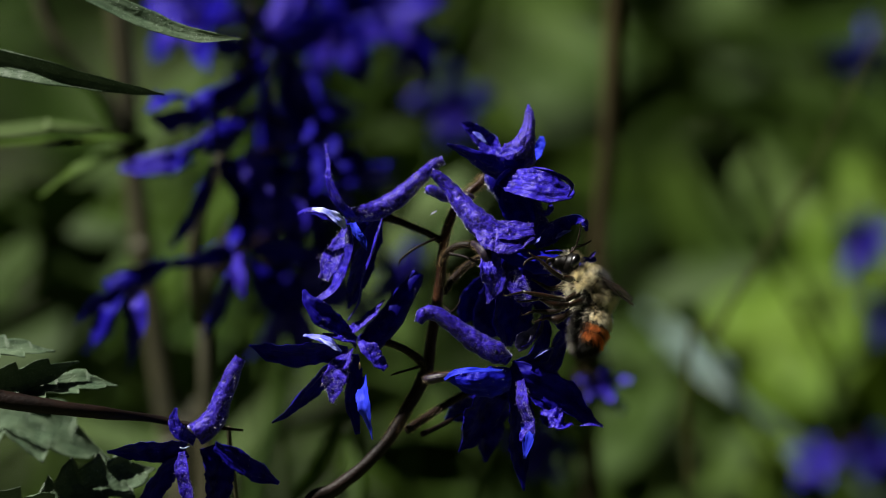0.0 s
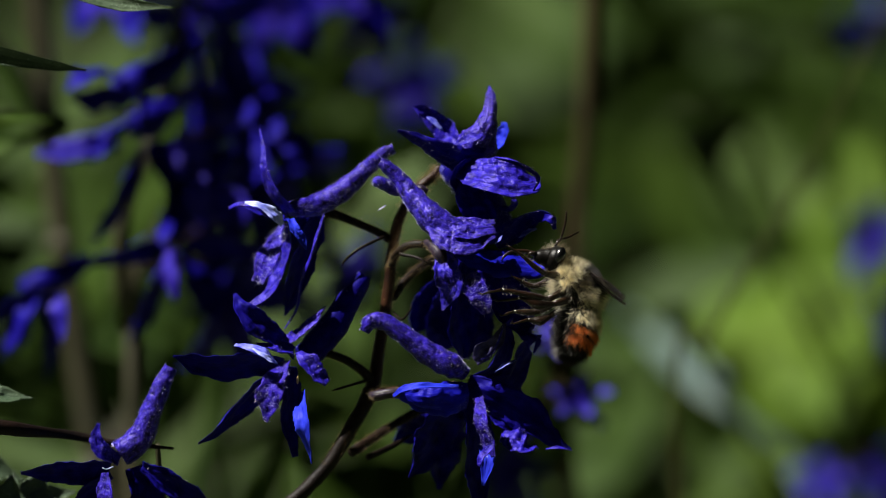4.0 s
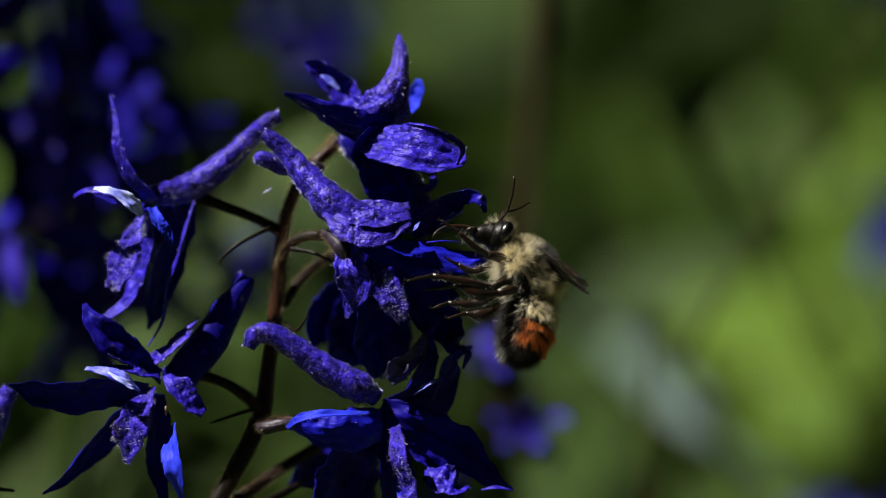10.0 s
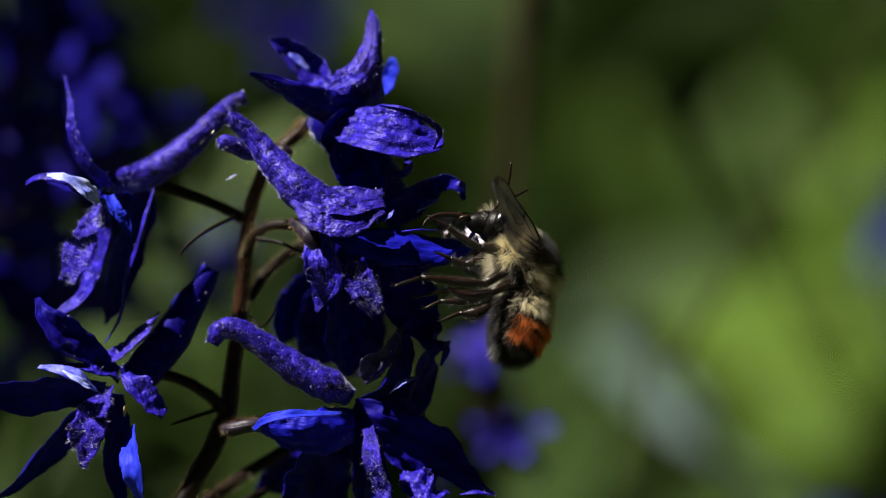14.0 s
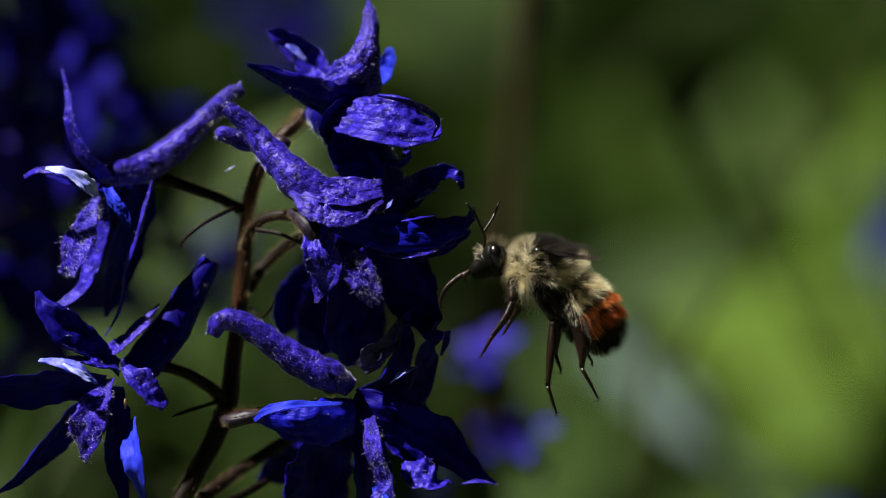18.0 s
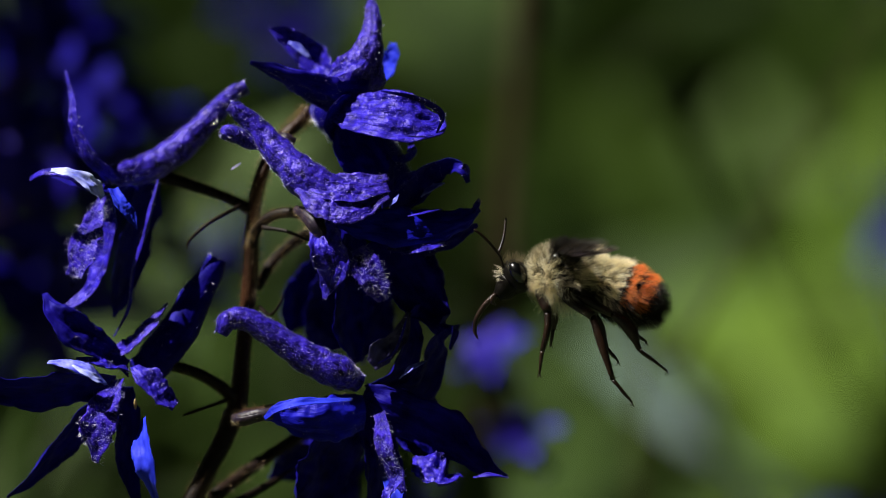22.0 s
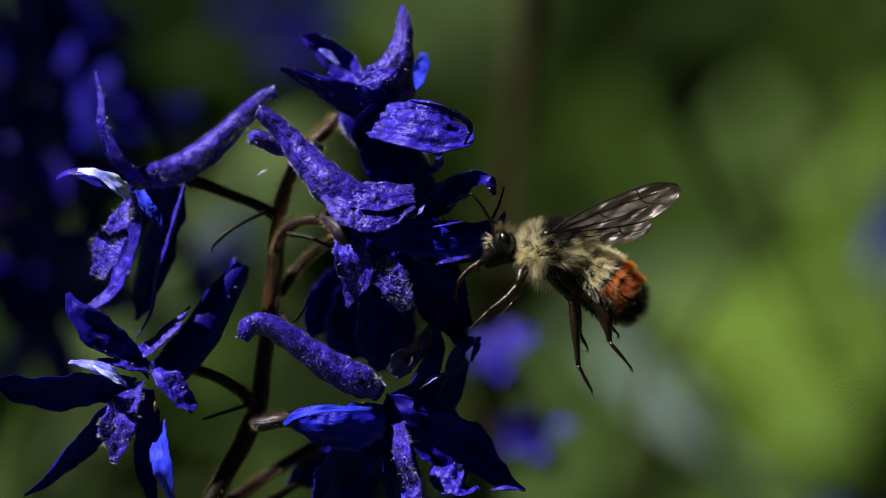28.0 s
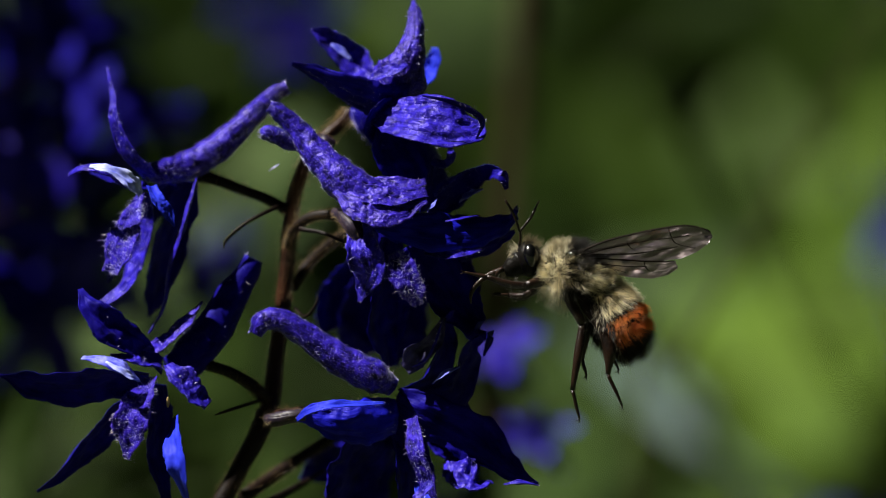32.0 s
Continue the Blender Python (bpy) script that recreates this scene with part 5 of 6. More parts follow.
# Leaves added to darken the low background, all facing away from the sun.
meadow_plant("green leaves turned from the sun, added to darken the background", -25, -100, [
    ([P(-4.91, -16.02, -100), P(-3.97, -19.33, -100), P(-4.44, -23.11, -100)], [2.2, 3.4, 1], AWAY, LEAF),
    ([P(3.62, -17.08, -125), P(3.14, -20.42, -125), P(2.19, -24.70, -125)], [1.8, 2.6, 1], AWAY, LEAF),
    ([P(-28.02, -21.79, -110), P(-30.15, -25.33, -110), P(-32.99, -29.59, -110)], [1.8, 2.8, 1], AWAY, LEAF),
    ([P(1.25, -7.14, -150), P(4.12, -12.41, -150), P(6.04, -18.16, -150)], [2.6, 4.2, 1], AWAY, LEAF),
    ([P(-58.15, -6.95, -150), P(-61.00, -14.10, -150), P(-66.01, -21.25, -150)], [2.6, 4.0, 1], AWAY, LEAF),
    ([P(-38.85, -9.81, -150), P(-40.28, -15.53, -150), P(-42.42, -22.68, -150)], [2.2, 3.2, 1], AWAY, LEAF),
    ([P(-35.26, -5.64, -110), P(-36.20, -9.43, -110), P(-36.68, -13.22, -110)], [1.8, 2.6, 1], AWAY, LEAF)], 890, True)
meadow_plant("tall meadow plant with mid green leaves in the sun", 70, -295, [
    ([P(35, 9.5, -288), P(30, 13.5, -285), P(25, 16, -282)], [2.94, 4.2, 1.26], D(-0.4, 0.7, 0.55), LEAF),
    ([P(42, 4, -293), P(37, 8, -290), P(32, 10.5, -287)], [3.15, 4.5, 1.35], D(-0.4, 0.7, 0.55), LEAF_MID),
    ([P(43, 14, -288), P(38, 18, -285), P(33, 20.5, -282)], [3.15, 4.5, 1.35], D(-0.4, 0.7, 0.55), LEAF),
    ([P(36, 17, -298), P(31, 21, -295), P(26, 23.5, -292)], [2.8, 4, 1.2], D(-0.4, 0.7, 0.55), LEAF),
    ([P(30, 15.5, -303), P(25, 19.5, -300), P(20, 22, -297)], [2.45, 3.5, 1.05], D(-0.4, 0.7, 0.55), LEAF),
    ([P(47, 22, -293), P(42, 26, -290), P(37, 28.5, -287)], [3.15, 4.5, 1.35], D(-0.4, 0.7, 0.55), LEAF),
    ([P(38, 25, -293), P(33, 29, -290), P(28, 31.5, -287)], [2.8, 4, 1.2], D(-0.4, 0.7, 0.55), LEAF),
    ([P(29, 24, -298), P(24, 28, -295), P(19, 30.5, -292)], [2.8, 4, 1.2], D(-0.4, 0.7, 0.55), LEAF),
    ([P(50, 10, -293), P(45, 14, -290), P(40, 16.5, -287)], [3.15, 4.5, 1.35], D(-0.4, 0.7, 0.55), LEAF_MID)], 895, True)
leafy_clump("tall leafy meadow plant with small green leaves", 56, -330, 12, (2, 70, 0, 45), 900)
leafy_clump("tall leafy meadow plant with small green leaves", -82, -220, 9, (-70, -5, -45, 35), 930)


def undergrowth():
    """The leafy mass that closes the view further back."""
    rng = random.Random(90)
    sets = {LEAF: bmesh.new(), LEAF_MID: bmesh.new(), GRASS: bmesh.new()}
    for k in range(9500):
        y = rng.uniform(0.36, 1.9)
        x = rng.uniform(-0.35, 0.35) * (0.8 + y)
        z = max(0.02, rng.uniform(0.0, 0.72) - 0.1 * (y - 0.4))
        at = Vector((x, y, z))
        mat = rng.choices((LEAF, LEAF_MID, GRASS), (0.45, 0.4, 0.15))[0]
        ln = rng.uniform(0.03, 0.07)
        way = Vector((rng.uniform(-1, 1), rng.uniform(-1, 1), rng.uniform(-0.3, 0.7))).normalized()
        face = Vector((rng.uniform(-0.6, 0.6), rng.uniform(-0.9, 0.2), rng.uniform(0.3, 1))).normalized()
        blade(sets[mat], [at, at + way * ln * 0.5 + UP * 0.004, at + way * ln], [ln * 60, ln * 170, ln * 12], face, 0.15, 0.3, 5, 2, 0.1, rng)
    for mat, bm in sets.items():
        me = bpy.data.meshes.new("undergrowth")
        bm.to_mesh(me)
        bm.free()
        me.materials.append(mat)
        me.polygons.foreach_set("use_smooth", [True] * len(me.polygons))
        tagged(new("undergrowth", me), "dense leafy meadow undergrowth, sunlit in patches", "undergrowth", kind="stuff")


def grass():
    rng = random.Random(91)
    bm = bmesh.new()
    for k in range(9000):
        x, y = rng.gauss(0, 1.6), rng.uniform(-7, 6)
        tall = rng.uniform(0.08, 0.3)
        if -6 < y < -0.1 and abs(x) < 0.5:
            tall *= 0.5
        a = Vector((x, y, -0.02))
        lean = Vector((rng.uniform(-0.4, 0.4), rng.uniform(-0.4, 0.4), 0)) * tall
        w = RIGHT * rng.uniform(0.001, 0.003)
        w.rotate(Euler((0, 0, rng.uniform(0, 3))))
        m, t = a + Vector((0, 0, tall * 0.6)) + lean * 0.35, a + Vector((0, 0, tall)) + lean
        v = [bm.verts.new(q) for q in (a - w, a + w, m + w * 0.8, m - w * 0.8, t)]
        bm.faces.new(v[:4])
        bm.faces.new((v[3], v[2], v[4]))
    me = bpy.data.meshes.new("grass")
    bm.to_mesh(me)
    bm.free()
    me.materials.append(GRASS)
    tagged(new("grass", me), "uneven green meadow grass", "grass", kind="stuff")


undergrowth()
grass()


# ---- the bumblebee: x forward, y to its left, z up; millimetres from the middle of the thorax
CUTICLE = material("black cuticle", (0.0015, 0.0012, 0.001), (0.005, 0.004, 0.003), 0.4, 900, 0.4, 5000, spec=0.14)
EYE = material("glossy black eye", (0.0008, 0.0008, 0.001), (0.002, 0.002, 0.002), 0.25, 900, 0.0, 5000, spec=0.6)
LEG = material("brown black leg", (0.003, 0.0018, 0.0012), (0.02, 0.009, 0.0045), 0.28, 900, 0.5, 6000, spec=0.35)
PALE = material("cream yellow fur", (0.82, 0.73, 0.45), (0.98, 0.94, 0.77), 0.5, 700, 0.0, 3000, 0.5)
BLACK_FUR = material("black fur", (0.012, 0.01, 0.008), (0.035, 0.028, 0.02), 0.55, 700, 0.0)
ORANGE = material("orange red fur", (0.68, 0.19, 0.03), (0.94, 0.4, 0.1), 0.6, 700, 0.0, 3000, 0.42)
BUFF = material("buff brown fur", (0.0900, 0.0713, 0.0338), (0.3150, 0.2700, 0.1500), 0.6, 900, 0.0, 3000, 0.25)
GREY_FUR = material("pale grey fur", (0.45, 0.42, 0.34), (0.8, 0.78, 0.68), 0.6, 700, 0.0, 3000, 0.3)


def wing_film():
    m = bpy.data.materials.new("smoky wing film")
    m.use_nodes = True
    nt = m.node_tree
    b = nt.nodes["Principled BSDF"]
    b.inputs["Base Color"].default_value = (0.05, 0.044, 0.042, 1)
    b.inputs["Roughness"].default_value = 0.35
    co = nt.nodes.new("ShaderNodeTexCoord")
    n = nt.nodes.new("ShaderNodeTexNoise")
    n.inputs["Scale"].default_value = 450
    stretch = nt.nodes.new("ShaderNodeMapping")
    stretch.inputs["Scale"].default_value = (1.0, 0.4, 1.0)
    nt.links.new(co.outputs["Object"], stretch.inputs["Vector"])
    nt.links.new(stretch.outputs[0], n.inputs["Vector"])
    bp = nt.nodes.new("ShaderNodeBump")
    bp.inputs["Strength"].default_value, bp.inputs["Distance"].default_value = 1.0, 0.003
    nt.links.new(n.outputs[0], bp.inputs["Height"])
    nt.links.new(bp.outputs[0], b.inputs["Normal"])
    shine = nt.nodes.new("ShaderNodeBsdfGlossy")
    shine.inputs["Color"].default_value = (0.85, 0.78, 0.92, 1)
    shine.inputs["Roughness"].default_value = 0.42
    nt.links.new(bp.outputs[0], shine.inputs["Normal"])
    mg = nt.nodes.new("ShaderNodeMixShader")
    mg.inputs[0].default_value = 0.4
    nt.links.new(b.outputs[0], mg.inputs[1])
    nt.links.new(shine.outputs[0], mg.inputs[2])
    clear = nt.nodes.new("ShaderNodeBsdfTransparent")
    clear.inputs[0].default_value = (0.74, 0.7, 0.66, 1)
    mx = nt.nodes.new("ShaderNodeMixShader")
    mx.inputs[0].default_value = 0.4
    nt.links.new(clear.outputs[0], mx.inputs[1])
    nt.links.new(mg.outputs[0], mx.inputs[2])
    nt.links.new(mx.outputs[0], nt.nodes["Material Output"].inputs["Surface"])
    return m


WING = wing_film()
VEIN = material("dark wing vein", (0.006, 0.004, 0.003), (0.016, 0.011, 0.008), 0.6, 900, 0.0, spec=0.04)


def mm(x, y, z):
    return Vector((x, y, z)) / 1000


bee = thing("bumblebee", (0, 0, 0), "furry bumblebee with cream thorax, orange red tail band and smoky wings", "bee")


def coat(parent, centre, semi, turn, count, length, mat, where, seed, sweep, thick=0.06, name="fur"):
    """Fur over part of an ellipsoid; where(direction) picks the stretch, sweep combs it."""
    rng = random.Random(seed)
    bm = bmesh.new()
    turn = turn or Matrix.Identity(3)
    done = 0
    while done < count:
        d = Vector((rng.gauss(0, 1), rng.gauss(0, 1), rng.gauss(0, 1))).normalized()
        if not where(d, rng):
            done += 0.15
            continue
        done += 1
        if noise.noise(d * 7 + Vector((0, seed % 5, 0))) < -0.34:
            continue
        p = Vector((d.x * semi[0], d.y * semi[1], d.z * semi[2])) / 1000
        nrm = Vector((d.x / semi[0], d.y / semi[1], d.z / semi[2])).normalized()
        tuft = noise.noise_vector(d * 4.5 + Vector((seed % 7, 0, 0))) * 1.0 + noise.noise_vector(d * 11) * 0.7
        way = turn @ nrm + sweep + tuft + Vector((rng.gauss(0, 0.16), rng.gauss(0, 0.16), rng.gauss(0, 0.16)))
        hair(bm, centre + turn @ (p * 0.97), way, length * rng.uniform(0.6, 1.2), thick, sweep)
    return part(name, bm, mat, parent, smooth=False, kind="stuff")


def build_bee():
    parts = {}
    bm = bmesh.new()
    bulb(bm, mm(-0.3, 0, 0), (2.75, 2.35, 2.3), u=20, v=14)
    thorax = part("thorax", bm, CUTICLE, bee)
    back = Vector((-0.55, 0, 0.05))
    # cream collar, flanks and hind edge, a black disc between the wings, black below
    mid = mm(-0.3, 0, 0)
    size = (2.75, 2.35, 2.3)
    dark_top = lambda d: d.z > 0.38 + 0.12 * math.sin(d.x * 9) and -0.8 < d.x < 0.42
    coat(thorax, mid, size, None, 5000, 1.0, PALE, lambda d, g: not dark_top(d) and d.x > 0.2 and d.z > -0.7 and g.random() < 0.85 - 0.55 * max(0, d.z), 1000, back * 0.7, 0.022)
    coat(thorax, mid, size, None, 3200, 1.35, PALE, lambda d, g: 0.3 < d.x < 0.8 and abs(d.y) > 0.4 and -0.65 < d.z < -0.1, 1017, Vector((-0.3, 0, 0.1)), 0.026)
    coat(thorax, mid, size, None, 5200, 1.15, PALE, lambda d, g: d.x < -0.3 and -0.45 < d.z < 0.45 and g.random() < 0.7, 1018, back * 0.9, 0.022)
    coat(thorax, mid, size, None, 3600, 1.2, PALE, lambda d, g: d.x < -0.72 and d.z > -0.2, 1022, back + Vector((0, 0, 0.25)), 0.022)
    coat(thorax, mid, size, None, 5600, 0.95, BUFF, lambda d, g: not dark_top(d) and d.z > -0.4, 1012, back * 0.7, 0.024)
    coat(thorax, mid, size, None, 6800, 0.95, BLACK_FUR, lambda d, g: dark_top(d), 1001, back * 0.8, 0.028)
    coat(thorax, mid, size, None, 2600, 0.9, BLACK_FUR, lambda d, g: d.x < 0.25 and -0.85 < d.z < -0.45, 1015, back * 0.8, 0.028)
    coat(thorax, mid, size, None, 900, 0.9, BLACK_FUR, lambda d, g: abs(d.x - 0.2) < 0.14 and -0.1 < d.z < 0.2, 1023, back * 0.8, 0.028)
    coat(thorax, mid, size, None, 900, 1.0, GREY_FUR, lambda d, g: d.z < -0.45 and d.x > -0.3, 1002, Vector((-0.2, 0, -0.3)), 0.026)
    coat(thorax, mid, size, None, 700, 1.3, PALE, lambda d, g: d.z < -0.75 and d.x > -0.4, 1016, Vector((-0.2, 0, -0.4)), 0.022)
    coat(thorax, mid, size, None, 1100, 0.7, BLACK_FUR, lambda d, g: d.z > -0.6, 1019, back * 0.7, 0.03)
    for s in (-1, 1):
        bm = bmesh.new()
        bulb(bm, mm(0.15, s * 2.05, 1.35), (0.55, 0.42, 0.42))
        part("tegula", bm, EYE, thorax, "glossy black wing base")
    # head
    pivot = mm(2.3, 0, 0.3)
    turn = Matrix.Rotation(radians(28), 3, "Y")
    bm = bmesh.new()
    bulb(bm, mm(3.5, 0, -0.1), (1.1, 1.75, 1.5), turn, 18, 12)
    tube(bm, [mm(3.9, 0, -0.5), mm(4.55, 0, -1.25), mm(5.05, 0, -1.7)], [1.2, 0.85, 0.5], 10, 8, flat=Vector((0, 1, 0)))
    head = part("head", bm, CUTICLE, bee, pivot=pivot)
    parts["head"] = head
    for s in (-1, 1):
        bm = bmesh.new()
        bulb(bm, mm(3.45, s * 1.35, 0.2), (0.62, 0.72, 0.98), Matrix.Rotation(radians(30), 3, "Y"))
        part("eye", bm, EYE, head, "glossy black compound eye")
        bm = bmesh.new()
        tube(bm, [mm(4.55, s * 0.45, 0.55), mm(4.75, s * 0.75, 1.4), mm(4.95, s * 0.9, 1.75)], [0.13, 0.1, 0.11], 7, 6)
        if s < 0:
            tube(bm, [mm(4.95, s * 0.9, 1.75), mm(4.5, s * 1.6, 3.1), mm(4.3, s * 2.1, 4.6)], [0.11, 0.12, 0.09], 7, 8)
        else:
            tube(bm, [mm(4.95, s * 0.9, 1.75), mm(5.9, s * 1.2, 2.9), mm(6.9, s * 1.5, 3.75)], [0.11, 0.12, 0.09], 7, 8)
        part("antenna", bm, LEG, head)
        bm = bmesh.new()
        tube(bm, [mm(5.2, s * 0.4, -1.5), mm(5.5, s * 0.3, -2.1), mm(5.2, s * 0.1, -2.4)], [0.22, 0.2, 0.08], 7, 6)
        part("mandible", bm, LEG, head)
    bm = bmesh.new()
    tube(bm, [mm(5.2, 0, -1.6), mm(6.0, 0, -2.3), mm(6.75, 0, -3.4), mm(6.95, 0, -4.4), mm(6.7, 0, -5.1)], [0.26, 0.24, 0.2, 0.15, 0.07], 8, 16)
    part("proboscis", bm, LEG, head, "long brown curved tongue")
    coat(head, mm(3.5, 0, -0.1), (1.1, 1.75, 1.5), turn, 260, 0.75, PALE, lambda d, g: d.x > 0.6 and 0 < d.z < 0.8 and abs(d.y) < 0.5, 1003, Vector((0.3, 0, 0.3)), 0.026)
    coat(head, mm(3.5, 0, -0.1), (1.1, 1.75, 1.5), turn, 500, 0.7, BUFF, lambda d, g: d.z > 0.5 and d.x < 0.3, 1004, Vector((-0.2, 0, 0.5)), 0.026)
    # abdomen, hinged on the thorax, in rings
    pivot = mm(-2.0, 0, -0.2)
    tilt = Matrix.Rotation(radians(-24), 3, "Y")
    axis = tilt @ Vector((-1, 0, 0))
    mid = pivot + axis * 0.0034
    bm = bmesh.new()
    bulb(bm, mid, (3.5, 2.42, 2.28), tilt, 22, 18)
    tube(bm, [pivot - axis * 0.001, pivot + axis * 0.0012], [1.6, 2.0], 12, 4)
    abdomen = part("abdomen", bm, CUTICLE, bee, pivot=pivot)
    parts["abdomen"] = abdomen
    comb = axis * 0.8
    semi = (3.45, 2.4, 2.26)
    ring = lambda a, b: (lambda d, g: a < -d.x + g.gauss(0, 0.04) < b)
    coat(abdomen, mid, semi, tilt, 5600, 0.75, BUFF, lambda d, g: ring(-1, -0.3)(d, g) and d.z > -0.42 + g.gauss(0, 0.1), 1005, comb, 0.024)
    coat(abdomen, mid, semi, tilt, 4600, 0.95, PALE, lambda d, g: ring(-1, -0.4)(d, g) and d.z > -0.2 + g.gauss(0, 0.1), 1014, comb, 0.024)
    coat(abdomen, mid, semi, tilt, 4600, 0.9, PALE, lambda d, g: ring(-0.42, -0.2)(d, g) and d.z > -0.4 + g.gauss(0, 0.1), 1013, comb, 0.026)
    coat(abdomen, mid, semi, tilt, 1900, 0.6, BLACK_FUR, lambda d, g: ring(-0.18, 0.0)(d, g) and d.z < 0.92, 1006, comb, 0.028)
    coat(abdomen, mid, semi, tilt, 7600, 0.75, ORANGE, lambda d, g: (ring(-0.02, 0.17)(d, g) or ring(0.29, 0.52)(d, g)) and d.z > -0.3 + g.gauss(0, 0.1), 1007, comb, 0.026)
    coat(abdomen, mid, semi, tilt, 1500, 0.72, BLACK_FUR, lambda d, g: ring(0.14, 0.26)(d, g) and d.z < 0.9, 1008, comb, 0.03)
    coat(abdomen, mid, semi, tilt, 2200, 0.75, BLACK_FUR, lambda d, g: ring(0.56, 1.1)(d, g), 1009, comb, 0.034)
    coat(abdomen, mid, semi, tilt, 3200, 0.75, BLACK_FUR, lambda d, g: d.z < -0.28, 1010, comb, 0.034)
    coat(abdomen, mid, semi, tilt, 1000, 0.85, GREY_FUR, lambda d, g: -0.85 < d.z < -0.4 and math.sin(d.x * 14) > 0.2, 1011, comb, 0.024)
    coat(abdomen, mid, semi, tilt, 1200, 0.55, BLACK_FUR, lambda d, g: d.z > -0.5, 1021, comb, 0.03)
    # legs: each hinged at the thorax, femur first, then shin and foot
    legs = [("front", 1.5, 1.0, [(1.5, 1.2, -1.7), (1.0, 1.9, -3.0), (1.05, 2.2, -4.4)], [(1.5, 2.3, -6.2), (1.75, 2.3, -8.0)]),
            ("middle", -0.6, 1.2, [(-0.6, 1.3, -1.9), (-2.6, 2.0, -3.4), (-3.3, 2.4, -5.6)], [(-4.2, 2.6, -8.6), (-5.7, 2.6, -10.4)]),
            ("hind", -1.9, 1.2, [(-1.9, 1.2, -1.9), (-4.2, 2.1, -3.2), (-5.6, 2.3, -4.4)], [(-6.4, 2.4, -6.2), (-8.6, 2.3, -7.9)])]
    for name, hx, hy, upper, lower in legs:
        for s in (-1, 1):
            k = 1.0 if s > 0 else 0.62
            back_shift = 0.0 if s > 0 else -0.9

            def at(q):
                f = k
                return mm(hx + (q[0] - hx) * f + back_shift * min(1, abs(q[2] + 1.7) / 3), s * q[1], -1.7 + (q[2] + 1.7) * f)
            hinge = at(upper[0])
            wide = 1.5 if name == "hind" else 1.0
            bm = bmesh.new()
            tube(bm, [mm(hx, s * hy, -1.2), hinge, at(upper[1])], [0.5, 0.48, 0.36], 8, 8)
            leg = part("leg", bm, LEG, bee, pivot=mm(hx, s * hy, -1.3))
            parts[name, s] = leg
            bm = bmesh.new()
            tube(bm, [at(upper[1]), at(upper[2]), at(lower[0])], [0.3, (0.3 if name == "front" else 0.37) * wide, 0.2], 8, 10, 0.7)
            shin = part("shin", bm, LEG, leg)
            bm = bmesh.new()
            tube(bm, [at(lower[0]), at(lower[0]).lerp(at(lower[1]), 0.5), at(lower[1])], [0.17, 0.15, 0.09], 7, 9, rough=0.12)
            e = at(lower[1])
            for c in (-1, 1):
                tube(bm, [e, e + mm(0.15 * c, 0.1, -0.35)], [0.07, 0.03], 5, 3)
            part("foot", bm, LEG, leg)
            fuzz_on(shin, 260, 0.4, 0.02, BLACK_FUR, 1020 + hash(name == "hind") + s, "bristle")
            if name == "middle":
                rng = random.Random(5)
                bm = bmesh.new()
                for _ in range(170):
                    p0 = hinge.lerp(at(upper[1]), rng.random())
                    hair(bm, p0, Vector((rng.gauss(0, 1), rng.gauss(0, 1), rng.gauss(-0.3, 1))), rng.uniform(0.35, 0.8), 0.02)
                part("fur", bm, GREY_FUR, leg, smooth=False, kind="stuff")
    # wings, spread straight sideways at rest: rows of film cells between raised veins
    for s in (-1, 1):
        hinge = mm(-0.3, s * 1.7, 1.55)

        def film(outline, name, parent, lift):
            """outline: (reach, leading edge, trailing edge)."""
            bm = bmesh.new()
            rows = []
            for reach, lead, trail in outline:
                rows.append([hinge + mm(lead + (trail - lead) * j / 6, s * reach, lift + 0.12 * math.sin(j * 1.9 + reach * 0.8)) for j in range(7)])
            for off in (0.012, -0.012):
                vs = [[bm.verts.new(q + mm(0, 0, off)) for q in r] for r in rows]
                for r1, r2 in zip(vs, vs[1:]):
                    for j in range(6):
                        bm.faces.new((r1[j], r1[j + 1], r2[j + 1], r2[j]))
            ob = part(name, bm, WING, parent, "smoky translucent wing", pivot=hinge if parent is bee else None)
            bm = bmesh.new()
            for j, stop in ((0, len(rows)), (2, len(rows) - 2), (4, len(rows) - 3)):
                tube(bm, [r[j] for r in rows[:stop]], [0.1 if j == 0 else 0.055, 0.04], 5, 12)
            for i in (3, 5, 7):
                if i < len(rows) - 1:
                    tube(bm, [rows[i][0], rows[i][3], rows[i + 1][5]], [0.045, 0.04, 0.03], 5, 6)
            part("vein", bm, VEIN, ob)
            return ob
        fore = film([(0, 0.25, -0.25), (1.2, 0.45, -0.7), (2.6, 0.6, -1.35), (4.2, 0.65, -2.0), (6, 0.6, -2.5), (7.8, 0.35, -2.75), (9.2, 0.0, -2.6), (10.3, -0.6, -2.2), (10.9, -1.2, -1.7)], "wing", bee, 0)
        film([(0, -0.3, -0.7), (1.4, -0.75, -2.0), (3.0, -1.4, -3.2), (4.8, -2.05, -3.9), (6.2, -2.5, -3.9), (7.2, -2.8, -3.5)], "hind_wing", fore, -0.1)
        parts["wing", s] = fore
    return parts


bee_parts = build_bee()
cam.data.dof.focus_object = bee


